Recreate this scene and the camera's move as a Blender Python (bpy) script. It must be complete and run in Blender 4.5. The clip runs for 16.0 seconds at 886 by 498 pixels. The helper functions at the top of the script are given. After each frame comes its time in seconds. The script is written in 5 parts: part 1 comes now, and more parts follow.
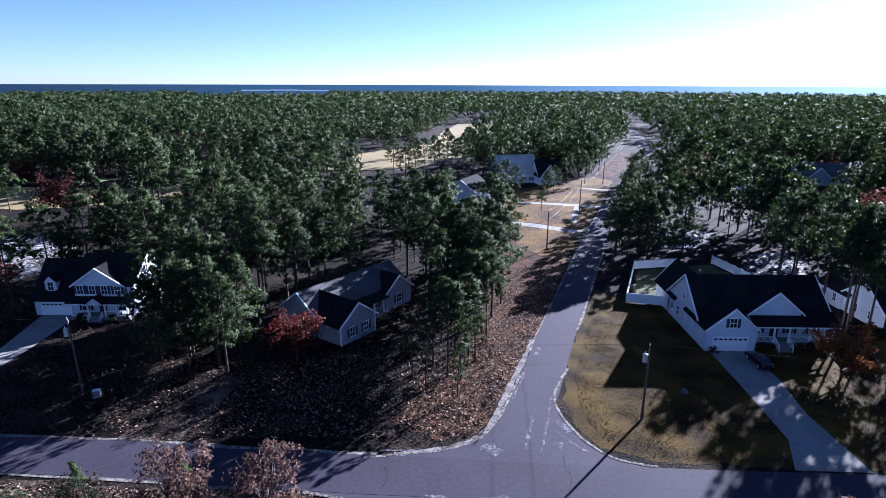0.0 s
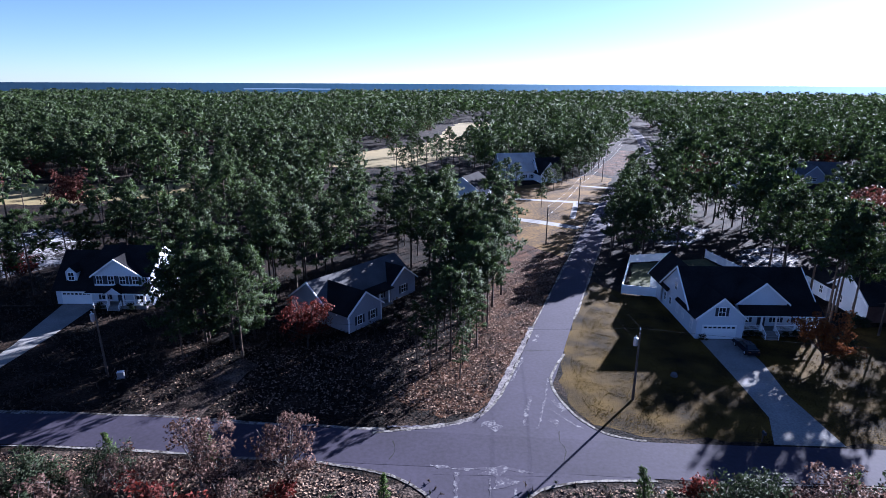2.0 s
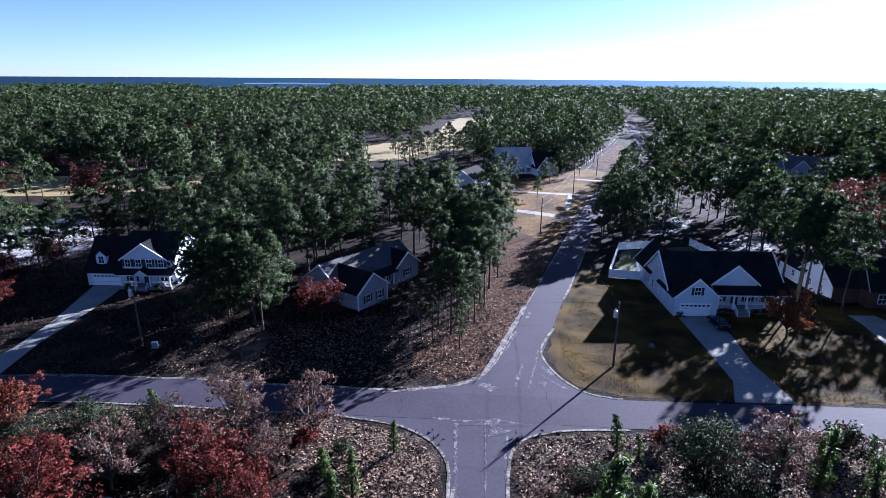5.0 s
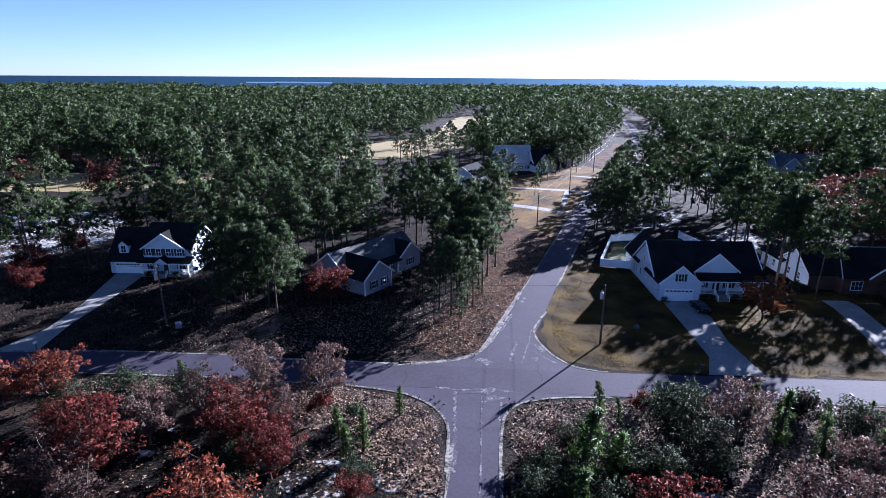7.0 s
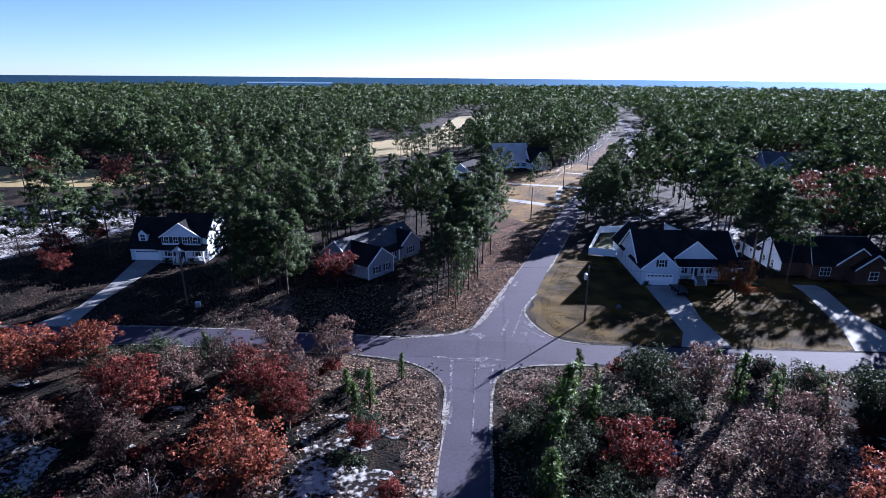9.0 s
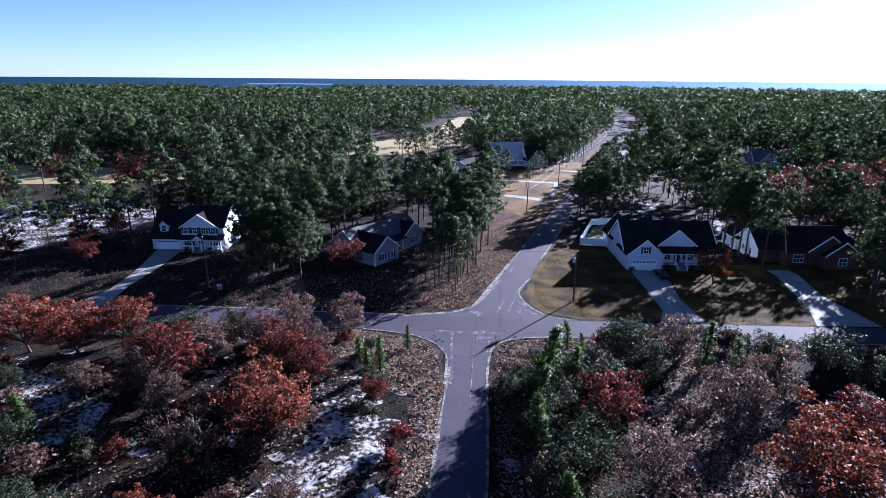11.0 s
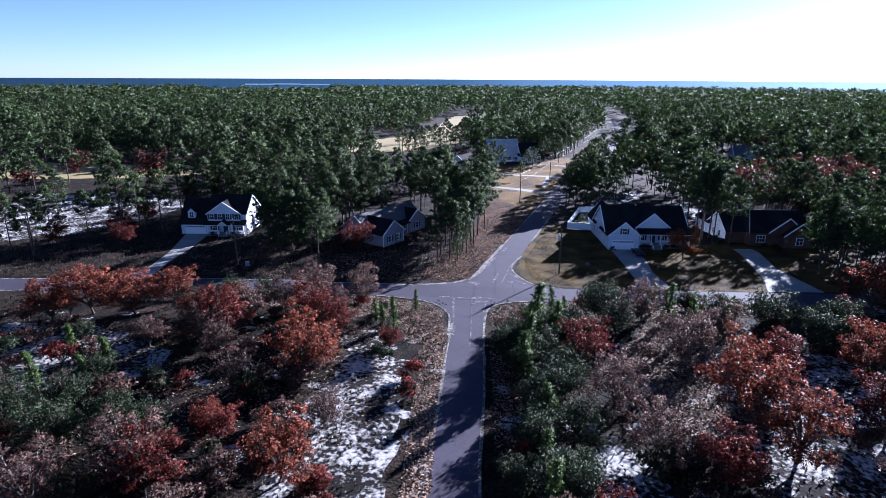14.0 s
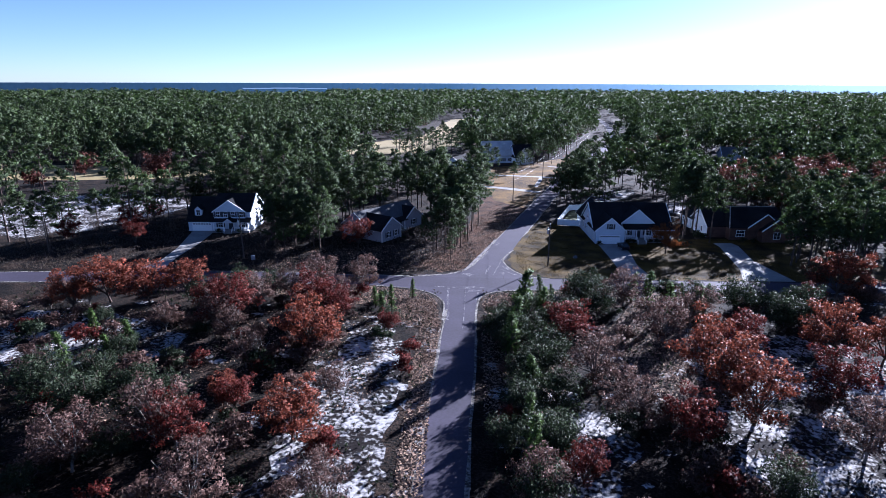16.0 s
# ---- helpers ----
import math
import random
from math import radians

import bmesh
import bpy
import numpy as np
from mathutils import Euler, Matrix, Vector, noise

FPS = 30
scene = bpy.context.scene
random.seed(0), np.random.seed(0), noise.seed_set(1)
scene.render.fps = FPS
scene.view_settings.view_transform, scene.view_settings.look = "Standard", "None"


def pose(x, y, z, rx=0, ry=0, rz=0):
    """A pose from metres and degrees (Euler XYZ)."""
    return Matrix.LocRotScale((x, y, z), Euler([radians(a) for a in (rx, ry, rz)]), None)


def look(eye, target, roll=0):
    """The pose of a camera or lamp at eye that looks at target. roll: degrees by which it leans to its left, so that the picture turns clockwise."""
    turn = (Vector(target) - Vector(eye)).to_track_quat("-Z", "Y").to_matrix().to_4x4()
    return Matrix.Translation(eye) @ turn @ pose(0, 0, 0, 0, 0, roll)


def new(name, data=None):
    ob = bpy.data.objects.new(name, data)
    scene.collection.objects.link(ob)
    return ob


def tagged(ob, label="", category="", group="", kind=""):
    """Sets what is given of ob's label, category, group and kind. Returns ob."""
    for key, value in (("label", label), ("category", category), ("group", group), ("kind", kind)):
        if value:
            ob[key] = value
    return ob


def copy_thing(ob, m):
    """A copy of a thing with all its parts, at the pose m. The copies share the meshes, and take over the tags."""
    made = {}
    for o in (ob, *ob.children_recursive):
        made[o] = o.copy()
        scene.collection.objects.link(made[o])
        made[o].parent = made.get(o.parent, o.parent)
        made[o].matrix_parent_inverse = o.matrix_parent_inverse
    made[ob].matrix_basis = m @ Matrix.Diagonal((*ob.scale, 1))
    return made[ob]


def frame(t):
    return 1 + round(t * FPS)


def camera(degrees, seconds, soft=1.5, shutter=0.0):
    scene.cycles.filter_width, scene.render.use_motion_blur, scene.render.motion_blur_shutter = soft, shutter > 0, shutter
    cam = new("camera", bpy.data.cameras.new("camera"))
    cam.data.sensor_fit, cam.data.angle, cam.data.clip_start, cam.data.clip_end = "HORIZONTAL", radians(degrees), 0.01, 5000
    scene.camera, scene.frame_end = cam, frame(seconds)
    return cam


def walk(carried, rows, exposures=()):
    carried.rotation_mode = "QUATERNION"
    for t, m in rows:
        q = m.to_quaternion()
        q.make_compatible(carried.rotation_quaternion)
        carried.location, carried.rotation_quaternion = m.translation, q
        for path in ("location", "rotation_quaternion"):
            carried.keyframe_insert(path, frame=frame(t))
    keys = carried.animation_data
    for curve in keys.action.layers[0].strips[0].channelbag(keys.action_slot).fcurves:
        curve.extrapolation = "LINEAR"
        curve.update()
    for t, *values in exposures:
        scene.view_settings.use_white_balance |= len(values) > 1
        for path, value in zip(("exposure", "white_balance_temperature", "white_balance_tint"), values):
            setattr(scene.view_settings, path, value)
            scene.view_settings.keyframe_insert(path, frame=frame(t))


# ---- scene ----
cam = camera(76.1, 16.0, soft=0.5)
PATH = [
    (0, (-0.043, -40.108, 37.207), (-0.075, -38.189, 36.645), 0.2),
    (0.5, (-0.151, -41.134, 37.229), (-0.182, -39.215, 36.665), 0.2),
    (1, (-0.191, -42.19, 37.262), (-0.224, -40.272, 36.698), 0.3),
    (1.5, (-0.232, -43.339, 37.33), (-0.266, -41.421, 36.764), 0.2),
    (2, (-0.272, -44.537, 37.409), (-0.308, -42.619, 36.843), 0.3),
    (2.5, (-0.283, -45.789, 37.507), (-0.318, -43.872, 36.94), 0.3),
    (3, (-0.295, -47.077, 37.619), (-0.33, -45.16, 37.049), 0.3),
    (3.5, (-0.369, -48.42, 37.75), (-0.403, -46.504, 37.176), 0.4),
    (4, (-0.463, -49.887, 37.881), (-0.494, -47.972, 37.304), 0.4),
    (6.5, (-0.185, -58.339, 38.466), (-0.224, -56.428, 37.879), 0.4),
    (7, (-0.173, -60.228, 38.498), (-0.211, -58.316, 37.912), 0.4),
    (7.5, (-0.142, -62.228, 38.496), (-0.178, -60.316, 37.91), 0.5),
    (8, (-0.06, -64.277, 38.482), (-0.092, -62.365, 37.897), 0.4),
    (8.5, (0.119, -66.391, 38.481), (0.086, -64.479, 37.896), 0.5),
    (9, (0.25, -68.637, 38.491), (0.214, -66.725, 37.906), 0.5),
    (11.5, (0.147, -80.264, 38.55), (0.113, -78.35, 37.97), 0.4),
    (12, (-0.049, -82.718, 38.581), (-0.08, -80.804, 38.002), 0.4),
    (12.5, (-0.32, -85.208, 38.642), (-0.347, -83.294, 38.062), 0.4),
    (13, (-0.533, -87.725, 38.694), (-0.556, -85.812, 38.113), 0.4),
    (13.5, (-0.594, -90.281, 38.709), (-0.617, -88.368, 38.128), 0.4),
    (14, (-0.574, -92.868, 38.697), (-0.597, -90.955, 38.116), 0.3),
    (14.5, (-0.467, -95.277, 38.665), (-0.49, -93.363, 38.085), 0.4),
    (15, (-0.261, -97.215, 38.64), (-0.283, -95.3, 38.064), 0.3),
    (15.5, (-0.014, -98.763, 38.622), (-0.036, -96.847, 38.05), 0.3),
    (16, (-0.029, -100.064, 38.637), (-0.043, -98.146, 38.068), 0.2),
]
EXPOSURES = [(0.0, 2.56, 4600, 26), (14.2, 2.56, 4600, 26), (14.5, 2.42, 4600, 26), (14.8, 2.5, 4600, 26), (15.2, 2.56, 4600, 26), (16.0, 2.56, 4600, 26)]
walk(cam, [(t, look(eye, target, roll)) for t, eye, target, roll in PATH], EXPOSURES)

# ---- world and sun ----
SUN_DIR = Vector((0.651, 0.759, 0.328)).normalized()
world = bpy.data.worlds.new("sky")
scene.world = world
world.use_nodes = True
wt = world.node_tree
sky = wt.nodes.new("ShaderNodeTexSky")
sky.sky_type = "NISHITA"
sky.sun_disc = False
sky.sun_elevation = math.asin(SUN_DIR.z)
sky.sun_rotation = math.atan2(SUN_DIR.x, SUN_DIR.y)
sky.air_density, sky.dust_density, sky.ozone_density = 0.6, 0.12, 0.3
wt.links.new(sky.outputs[0], wt.nodes["Background"].inputs[0])
wt.nodes["Background"].inputs[1].default_value = 0.0228
sun = new("sun", bpy.data.lights.new("sun", "SUN"))
sun.data.energy, sun.data.angle, sun.data.color = 5.0, radians(0.6), (1.0, 0.87, 0.65)
sun.matrix_world = look((0, 0, 60), Vector((0, 0, 60)) - SUN_DIR)

# ---- materials ----


def surface(name, dark, light, scale=1.0, fine=12.0, rough=0.9, bump=0.3, translucent=0.0, metallic=0.0, island=0.0, detail=6.0, low=0.36, high=0.64, spec=0.3, relief=0.05):
    """A rough surface between two colours, varied at a coarse and a fine scale, with relief."""
    m = bpy.data.materials.new(name)
    m.use_nodes = True
    n, l = m.node_tree.nodes, m.node_tree.links
    b = n["Principled BSDF"]
    tc = n.new("ShaderNodeTexCoord")
    coarse, small = n.new("ShaderNodeTexNoise"), n.new("ShaderNodeTexNoise")
    coarse.inputs["Scale"].default_value, coarse.inputs["Detail"].default_value = scale, detail
    small.inputs["Scale"].default_value, small.inputs["Detail"].default_value = fine, 4.0
    geo = n.new("ShaderNodeNewGeometry")
    for tex in (coarse, small):
        l.new(geo.outputs["Position"], tex.inputs["Vector"])
    mix = n.new("ShaderNodeMath")
    mix.operation = "MULTIPLY_ADD"
    mix.inputs[1].default_value = 0.5
    half = n.new("ShaderNodeMath")
    half.operation = "MULTIPLY"
    half.inputs[1].default_value = 0.5
    l.new(coarse.outputs["Fac"], half.inputs[0])
    l.new(small.outputs["Fac"], mix.inputs[0])
    l.new(half.outputs[0], mix.inputs[2])
    last = mix.outputs[0]
    if island:
        add = n.new("ShaderNodeMath")
        add.operation = "MULTIPLY_ADD"
        add.inputs[1].default_value = island
        l.new(geo.outputs["Random Per Island"], add.inputs[0])
        l.new(last, add.inputs[2])
        last = add.outputs[0]
    ramp = n.new("ShaderNodeValToRGB")
    ramp.color_ramp.elements[0].position, ramp.color_ramp.elements[1].position = low, high + island
    ramp.color_ramp.elements[0].color, ramp.color_ramp.elements[1].color = (*dark, 1), (*light, 1)
    l.new(last, ramp.inputs[0])
    l.new(ramp.outputs[0], b.inputs["Base Color"])
    b.inputs["Roughness"].default_value, b.inputs["Metallic"].default_value = rough, metallic
    b.inputs["Specular IOR Level"].default_value = spec
    if bump:
        bn = n.new("ShaderNodeBump")
        bn.inputs["Strength"].default_value = bump
        bn.inputs["Distance"].default_value = relief
        l.new(small.outputs["Fac"], bn.inputs["Height"])
        l.new(bn.outputs[0], b.inputs["Normal"])
    if translucent:
        tr, ms = n.new("ShaderNodeBsdfTranslucent"), n.new("ShaderNodeMixShader")
        l.new(ramp.outputs[0], tr.inputs["Color"])
        ms.inputs[0].default_value = translucent
        l.new(b.outputs[0], ms.inputs[1])
        l.new(tr.outputs[0], ms.inputs[2])
        l.new(ms.outputs[0], n["Material Output"].inputs["Surface"])
    return m


def plain(name, colour, rough=0.5, metallic=0.0, spread=0.12):
    c = Vector(colour)
    return surface(name, c * (1 - spread), c * (1 + spread * 0.5), 0.6, 9.0, rough, 0.06, metallic=metallic)


# Random mottle; its near-black end also puts scrub shade into the litter colour.
LITTER = surface("shaded_leaf_litter", (0.0024, 0.002, 0.0016), (0.046, 0.029, 0.019), 0.22, 3.0, 1.0, 1.0, low=0.475, high=0.66, relief=0.18, spec=0.1)
VERGE = surface("brown_verge", (0.004624, 0.002774, 0.00185), (0.098, 0.046, 0.021), 0.3, 3.2, 1.0, 1.0, low=0.4, high=0.64, relief=0.22, spec=0.1)
LAWN = surface("dormant_lawn", (0.004, 0.0032, 0.0016), (0.095, 0.060, 0.009), 0.2, 5.5, 1.0, 0.8, low=0.40, high=0.63, relief=0.07, spec=0.1)
FAR_LAWN = surface("far_lawn", (0.024, 0.0144, 0.0064), (0.150, 0.088, 0.020), 0.12, 1.6, 1.0, 0.6, low=0.40, high=0.60, relief=0.1, spec=0.1)
FAIRWAY = surface("fairway_grass", (0.1188, 0.0972, 0.0324), (0.243, 0.1836, 0.0702), 0.03, 0.8, 1.0, 0.2)
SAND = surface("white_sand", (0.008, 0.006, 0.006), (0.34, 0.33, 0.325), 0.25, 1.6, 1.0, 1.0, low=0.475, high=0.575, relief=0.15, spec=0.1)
PALE_LITTER = surface("pale_litter", (0.0112, 0.008, 0.0064), (0.135, 0.102, 0.080), 0.3, 4.5, 1.0, 1.0, low=0.46, high=0.64, relief=0.15, spec=0.1)
ASPHALT = surface("worn_asphalt", (0.0288, 0.0264, 0.0352), (0.054, 0.047, 0.071), 0.16, 2.2, 0.85, 0.15, low=0.26, high=0.74, spec=0.12)
CROSS_ASPHALT = surface("darker_asphalt", (0.024, 0.0216, 0.0296), (0.047, 0.041, 0.063), 0.16, 2.2, 0.85, 0.15, low=0.26, high=0.74, spec=0.12)
CRACK = plain("asphalt_crack", (0.012, 0.011, 0.013), 0.95)
COVER = plain("weathered_plastic", (0.10, 0.10, 0.11), 0.7)
CHALK = surface("sandy_edge", (0.02938, 0.02448, 0.02056), (0.2203, 0.2056, 0.1861), 0.7, 3.0, 1.0, 0.5, low=0.42, high=0.6)
CONCRETE = surface("concrete", (0.136, 0.132, 0.124), (0.248, 0.24, 0.228), 0.3, 4.0, 0.9, 0.2)
GRASS = surface("green_lawn", (0.01344, 0.02016, 0.005376), (0.08512, 0.0896, 0.03136), 0.2, 2.5, 1.0, 0.8, relief=0.15)
ASPHALT_PATCH = surface("sanded_asphalt", (0.056, 0.0504, 0.0664), (0.24, 0.232, 0.24), 0.9, 4.0, 0.9, 0.1, low=0.49, high=0.68, spec=0.1)
SHOULDER = surface("sandy_shoulder", (0.06, 0.0528, 0.0624), (0.248, 0.228, 0.216), 0.5, 4.0, 1.0, 0.3, low=0.40, high=0.62, spec=0.1)
LEAF = surface("fallen_leaves", (0.016, 0.008, 0.0048), (0.28, 0.192, 0.132), 0.3, 2.0, 0.9, 0, island=0.7, low=0.45, high=0.75, spec=0.1)
CLAY = surface("red_clay", (0.1144, 0.052, 0.026), (0.2184, 0.104, 0.052), 0.2, 2.0, 1.0, 0.5)
SIDING = surface("white_siding", (0.50, 0.53, 0.58), (0.62, 0.65, 0.70), 0.2, 6.0, 0.6, 0.1)
GREY_SIDING = surface("grey_siding", (0.23, 0.24, 0.28), (0.31, 0.32, 0.37), 0.2, 6.0, 0.6, 0.1)
BRICK = surface("dark_brick", (0.0462, 0.0231, 0.01733), (0.1078, 0.05775, 0.04235), 0.6, 9.0, 0.9, 0.3)
ROOF_DARK = surface("dark_shingles", (0.005, 0.005, 0.006), (0.018, 0.018, 0.020), 0.3, 6.0, 0.9, 0.4, spec=0.06)
ROOF_GREY = surface("grey_shingles", (0.036, 0.036, 0.0392), (0.092, 0.092, 0.096), 0.3, 6.0, 0.85, 0.4)
ROOF_PALE = surface("pale_shingles", (0.30, 0.29, 0.27), (0.46, 0.45, 0.43), 0.3, 6.0, 0.85, 0.4)
TRIM = plain("white_trim", (0.80, 0.80, 0.80), 0.5, spread=0.05)
SHUTTER = plain("dark_shutter", (0.025, 0.03, 0.045), 0.5)
GLASS = plain("window_glass", (0.02, 0.025, 0.03), 0.08)
VINYL = plain("white_vinyl", (0.78, 0.79, 0.80), 0.45, spread=0.06)
WOOD = surface("weathered_pole", (0.05, 0.038, 0.028), (0.13, 0.10, 0.08), 0.8, 7.0, 0.9, 0.4)
STEEL = plain("galvanised_steel", (0.55, 0.57, 0.60), 0.35, 0.7)
WIRE = surface("cable", (0.02, 0.02, 0.02), (0.035, 0.035, 0.035), 0.6, 9.0, 1.0, 0, spec=0.02)
# Lighter copy of the cable for far spans: sunlight put into the colour.
WIRE_LIT = plain("sunlit_cable", (0.28, 0.25, 0.20), 0.5)
BARK = surface("pine_bark", (0.026, 0.018, 0.014), (0.090, 0.066, 0.050), 0.9, 8.0, 1.0, 0.6)
GREY_BARK = surface("grey_bark", (0.056, 0.0504, 0.0448), (0.168, 0.1512, 0.1344), 0.9, 8.0, 1.0, 0.6)
PINE = surface("pine_needles", (0.0024, 0.0048, 0.0024), (0.048, 0.078, 0.017), 0.09, 3.2, 0.8, 0, translucent=0.32, island=0.45, spec=0.40)
YOUNG = surface("young_pine_needles", (0.008, 0.0176, 0.0048), (0.088, 0.136, 0.028), 0.3, 1.4, 0.6, 0, translucent=0.25, island=0.3, spec=0.1)
EVERGREEN = surface("evergreen_leaves", (0.00448, 0.008064, 0.00448), (0.0336, 0.0464, 0.0208), 0.2, 4.0, 0.72, 0, translucent=0.25, island=0.4, spec=0.12)
RED = surface("red_oak_leaves", (0.0096, 0.0032, 0.0028), (0.112, 0.022, 0.015), 0.14, 3.5, 0.7, 0, translucent=0.3, island=0.5, spec=0.10)
RUST = surface("rust_oak_leaves", (0.0128, 0.004, 0.0032), (0.185, 0.052, 0.026), 0.14, 3.5, 0.7, 0, translucent=0.3, island=0.5, spec=0.10)
GOLD = surface("golden_oak_leaves", (0.04, 0.0112, 0.0048), (0.264, 0.1, 0.032), 0.12, 1.2, 0.9, 0, translucent=0.35, island=0.35, spec=0.05)
DULL = surface("dull_red_oak_leaves", (0.010, 0.004, 0.003), (0.095, 0.034, 0.024), 0.14, 3.5, 0.7, 0, translucent=0.3, island=0.5, spec=0.10)
PALE_BARK = surface("pale_dead_bark", (0.12, 0.11, 0.10), (0.34, 0.32, 0.30), 0.6, 6.0, 0.9, 0.3)
BROWN = surface("brown_oak_leaves", (0.0072, 0.004, 0.004), (0.125, 0.076, 0.060), 0.14, 3.5, 0.7, 0, translucent=0.3, island=0.5, spec=0.10)
DRY = surface("dry_scrub", (0.03968, 0.02976, 0.02232), (0.085, 0.064, 0.046), 0.3, 1.4, 0.8, 0, translucent=0.3, island=0.3)
TUFT = surface("dry_grass", (0.02, 0.0144, 0.0048), (0.110, 0.074, 0.014), 0.3, 1.4, 0.8, 0, translucent=0.3, island=0.3, spec=0.1)
FAR_HAZE = surface("hazy_far_woodland", (0.02, 0.04, 0.05), (0.04, 0.07, 0.08), 0.012, 0.08, 1.0, 0)
# Glow that brightens towards the sun's side: distance haze put into the colour.
_n, _l = FAR_HAZE.node_tree.nodes, FAR_HAZE.node_tree.links
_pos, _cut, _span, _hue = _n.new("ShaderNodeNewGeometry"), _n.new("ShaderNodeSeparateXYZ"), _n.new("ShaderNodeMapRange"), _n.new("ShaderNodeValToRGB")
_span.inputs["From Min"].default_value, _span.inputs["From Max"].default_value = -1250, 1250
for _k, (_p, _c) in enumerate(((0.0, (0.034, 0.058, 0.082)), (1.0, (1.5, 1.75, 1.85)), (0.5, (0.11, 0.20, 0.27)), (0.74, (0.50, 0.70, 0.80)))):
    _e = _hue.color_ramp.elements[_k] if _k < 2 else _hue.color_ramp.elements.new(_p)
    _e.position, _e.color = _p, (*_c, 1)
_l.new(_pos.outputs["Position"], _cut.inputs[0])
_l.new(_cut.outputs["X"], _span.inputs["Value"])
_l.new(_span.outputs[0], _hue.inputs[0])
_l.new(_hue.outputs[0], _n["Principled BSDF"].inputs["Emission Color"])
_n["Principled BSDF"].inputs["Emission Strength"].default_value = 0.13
# The clearing's sunlit brightness is put in as glow; the strip itself faces away.
FAR_PALE = plain("glowing_far_clearing", (0.30, 0.32, 0.34), 1.0)
FAR_PALE.node_tree.nodes["Principled BSDF"].inputs["Emission Color"].default_value = (0.55, 0.68, 0.75, 1)
FAR_PALE.node_tree.nodes["Principled BSDF"].inputs["Emission Strength"].default_value = 0.08

CAR_PAINT = plain("car_paint", (0.008, 0.010, 0.018), 0.18)

# ---- building helpers ----


def part(name, data, material, parent=None, label=""):
    """Links a bmesh, or a mesh, as one object under a thing or a part."""
    if isinstance(data, bmesh.types.BMesh):
        me = bpy.data.meshes.new(name)
        bmesh.ops.recalc_face_normals(data, faces=data.faces)
        data.to_mesh(me)
        data.free()
    else:
        me = data
    if material and not me.materials:
        me.materials.append(material)
    ob = new(name, me)
    if parent:
        ob.parent = parent
    if label:
        ob["label"] = label
    return ob


def thing(name, label, category, m=None, group="", kind=""):
    ob = tagged(new(name), label, category, group, kind)
    if m is not None:
        ob.matrix_world = m
    return ob


def box(bm, x0, y0, z0, x1, y1, z1):
    v = [bm.verts.new(p) for p in ((x0, y0, z0), (x1, y0, z0), (x1, y1, z0), (x0, y1, z0), (x0, y0, z1), (x1, y0, z1), (x1, y1, z1), (x0, y1, z1))]
    for f in ((3, 2, 1, 0), (4, 5, 6, 7), (0, 1, 5, 4), (1, 2, 6, 5), (2, 3, 7, 6), (3, 0, 4, 7)):
        bm.faces.new([v[i] for i in f])
    return bm


def boxed(*rows):
    bm = bmesh.new()
    for r in rows:
        box(bm, *r)
    return bm


def extruded(bm, outline, axis, a, b):
    """A solid whose section (across, z) is drawn out along x or y from a to b."""
    place = (lambda s, q: (s, q[0], q[1])) if axis == "x" else (lambda s, q: (q[0], s, q[1]))
    one, two = [bm.verts.new(place(a, q)) for q in outline], [bm.verts.new(place(b, q)) for q in outline]
    bm.faces.new(one)
    bm.faces.new(two[::-1])
    for i in range(len(outline)):
        j = (i + 1) % len(outline)
        bm.faces.new((one[i], two[i], two[j], one[j]))
    return bm


def gable_block(axis, a, b, c, half, z0, eave, ridge):
    """Walls of a gabled block: centre line c, running along the axis from a to b."""
    return extruded(bmesh.new(), [(c - half, z0), (c + half, z0), (c + half, eave), (c, ridge), (c - half, eave)], axis, a, b)


def gable_roof(axis, a, b, c, half, eave, ridge, over=0.4, thick=0.16):
    s = (ridge - eave) / half
    e = eave - s * over + 0.03
    r, w = ridge + 0.03, half + over
    return extruded(bmesh.new(), [(c - w, e), (c, r), (c + w, e), (c + w, e + thick), (c, r + thick), (c - w, e + thick)], axis, a, b)


def rake_trim(axis, a, c, half, eave, ridge, over=0.4, deep=0.09):
    """White boards that follow the gable's edge, just proud of the roof's end."""
    s = (ridge - eave) / half
    e, r, w = eave - s * over, ridge, half + over
    return extruded(bmesh.new(), [(c - w, e - 0.08), (c, r - 0.08), (c + w, e - 0.08), (c + w, e + 0.2), (c, r + 0.2), (c - w, e + 0.2)], axis, a - deep, a + deep)


def rod(bm, p, q, r0, r1, sides=6):
    p, q = Vector(p), Vector(q)
    d = (q - p).normalized()
    u = d.orthogonal().normalized()
    w = d.cross(u)
    rings = []
    for c, r in ((p, r0), (q, r1)):
        rings.append([bm.verts.new(c + r * (math.cos(2 * math.pi * i / sides) * u + math.sin(2 * math.pi * i / sides) * w)) for i in range(sides)])
    for i in range(sides):
        j = (i + 1) % sides
        bm.faces.new((rings[0][i], rings[0][j], rings[1][j], rings[1][i]))
    bm.faces.new(rings[0][::-1])
    bm.faces.new(rings[1])
    return bm


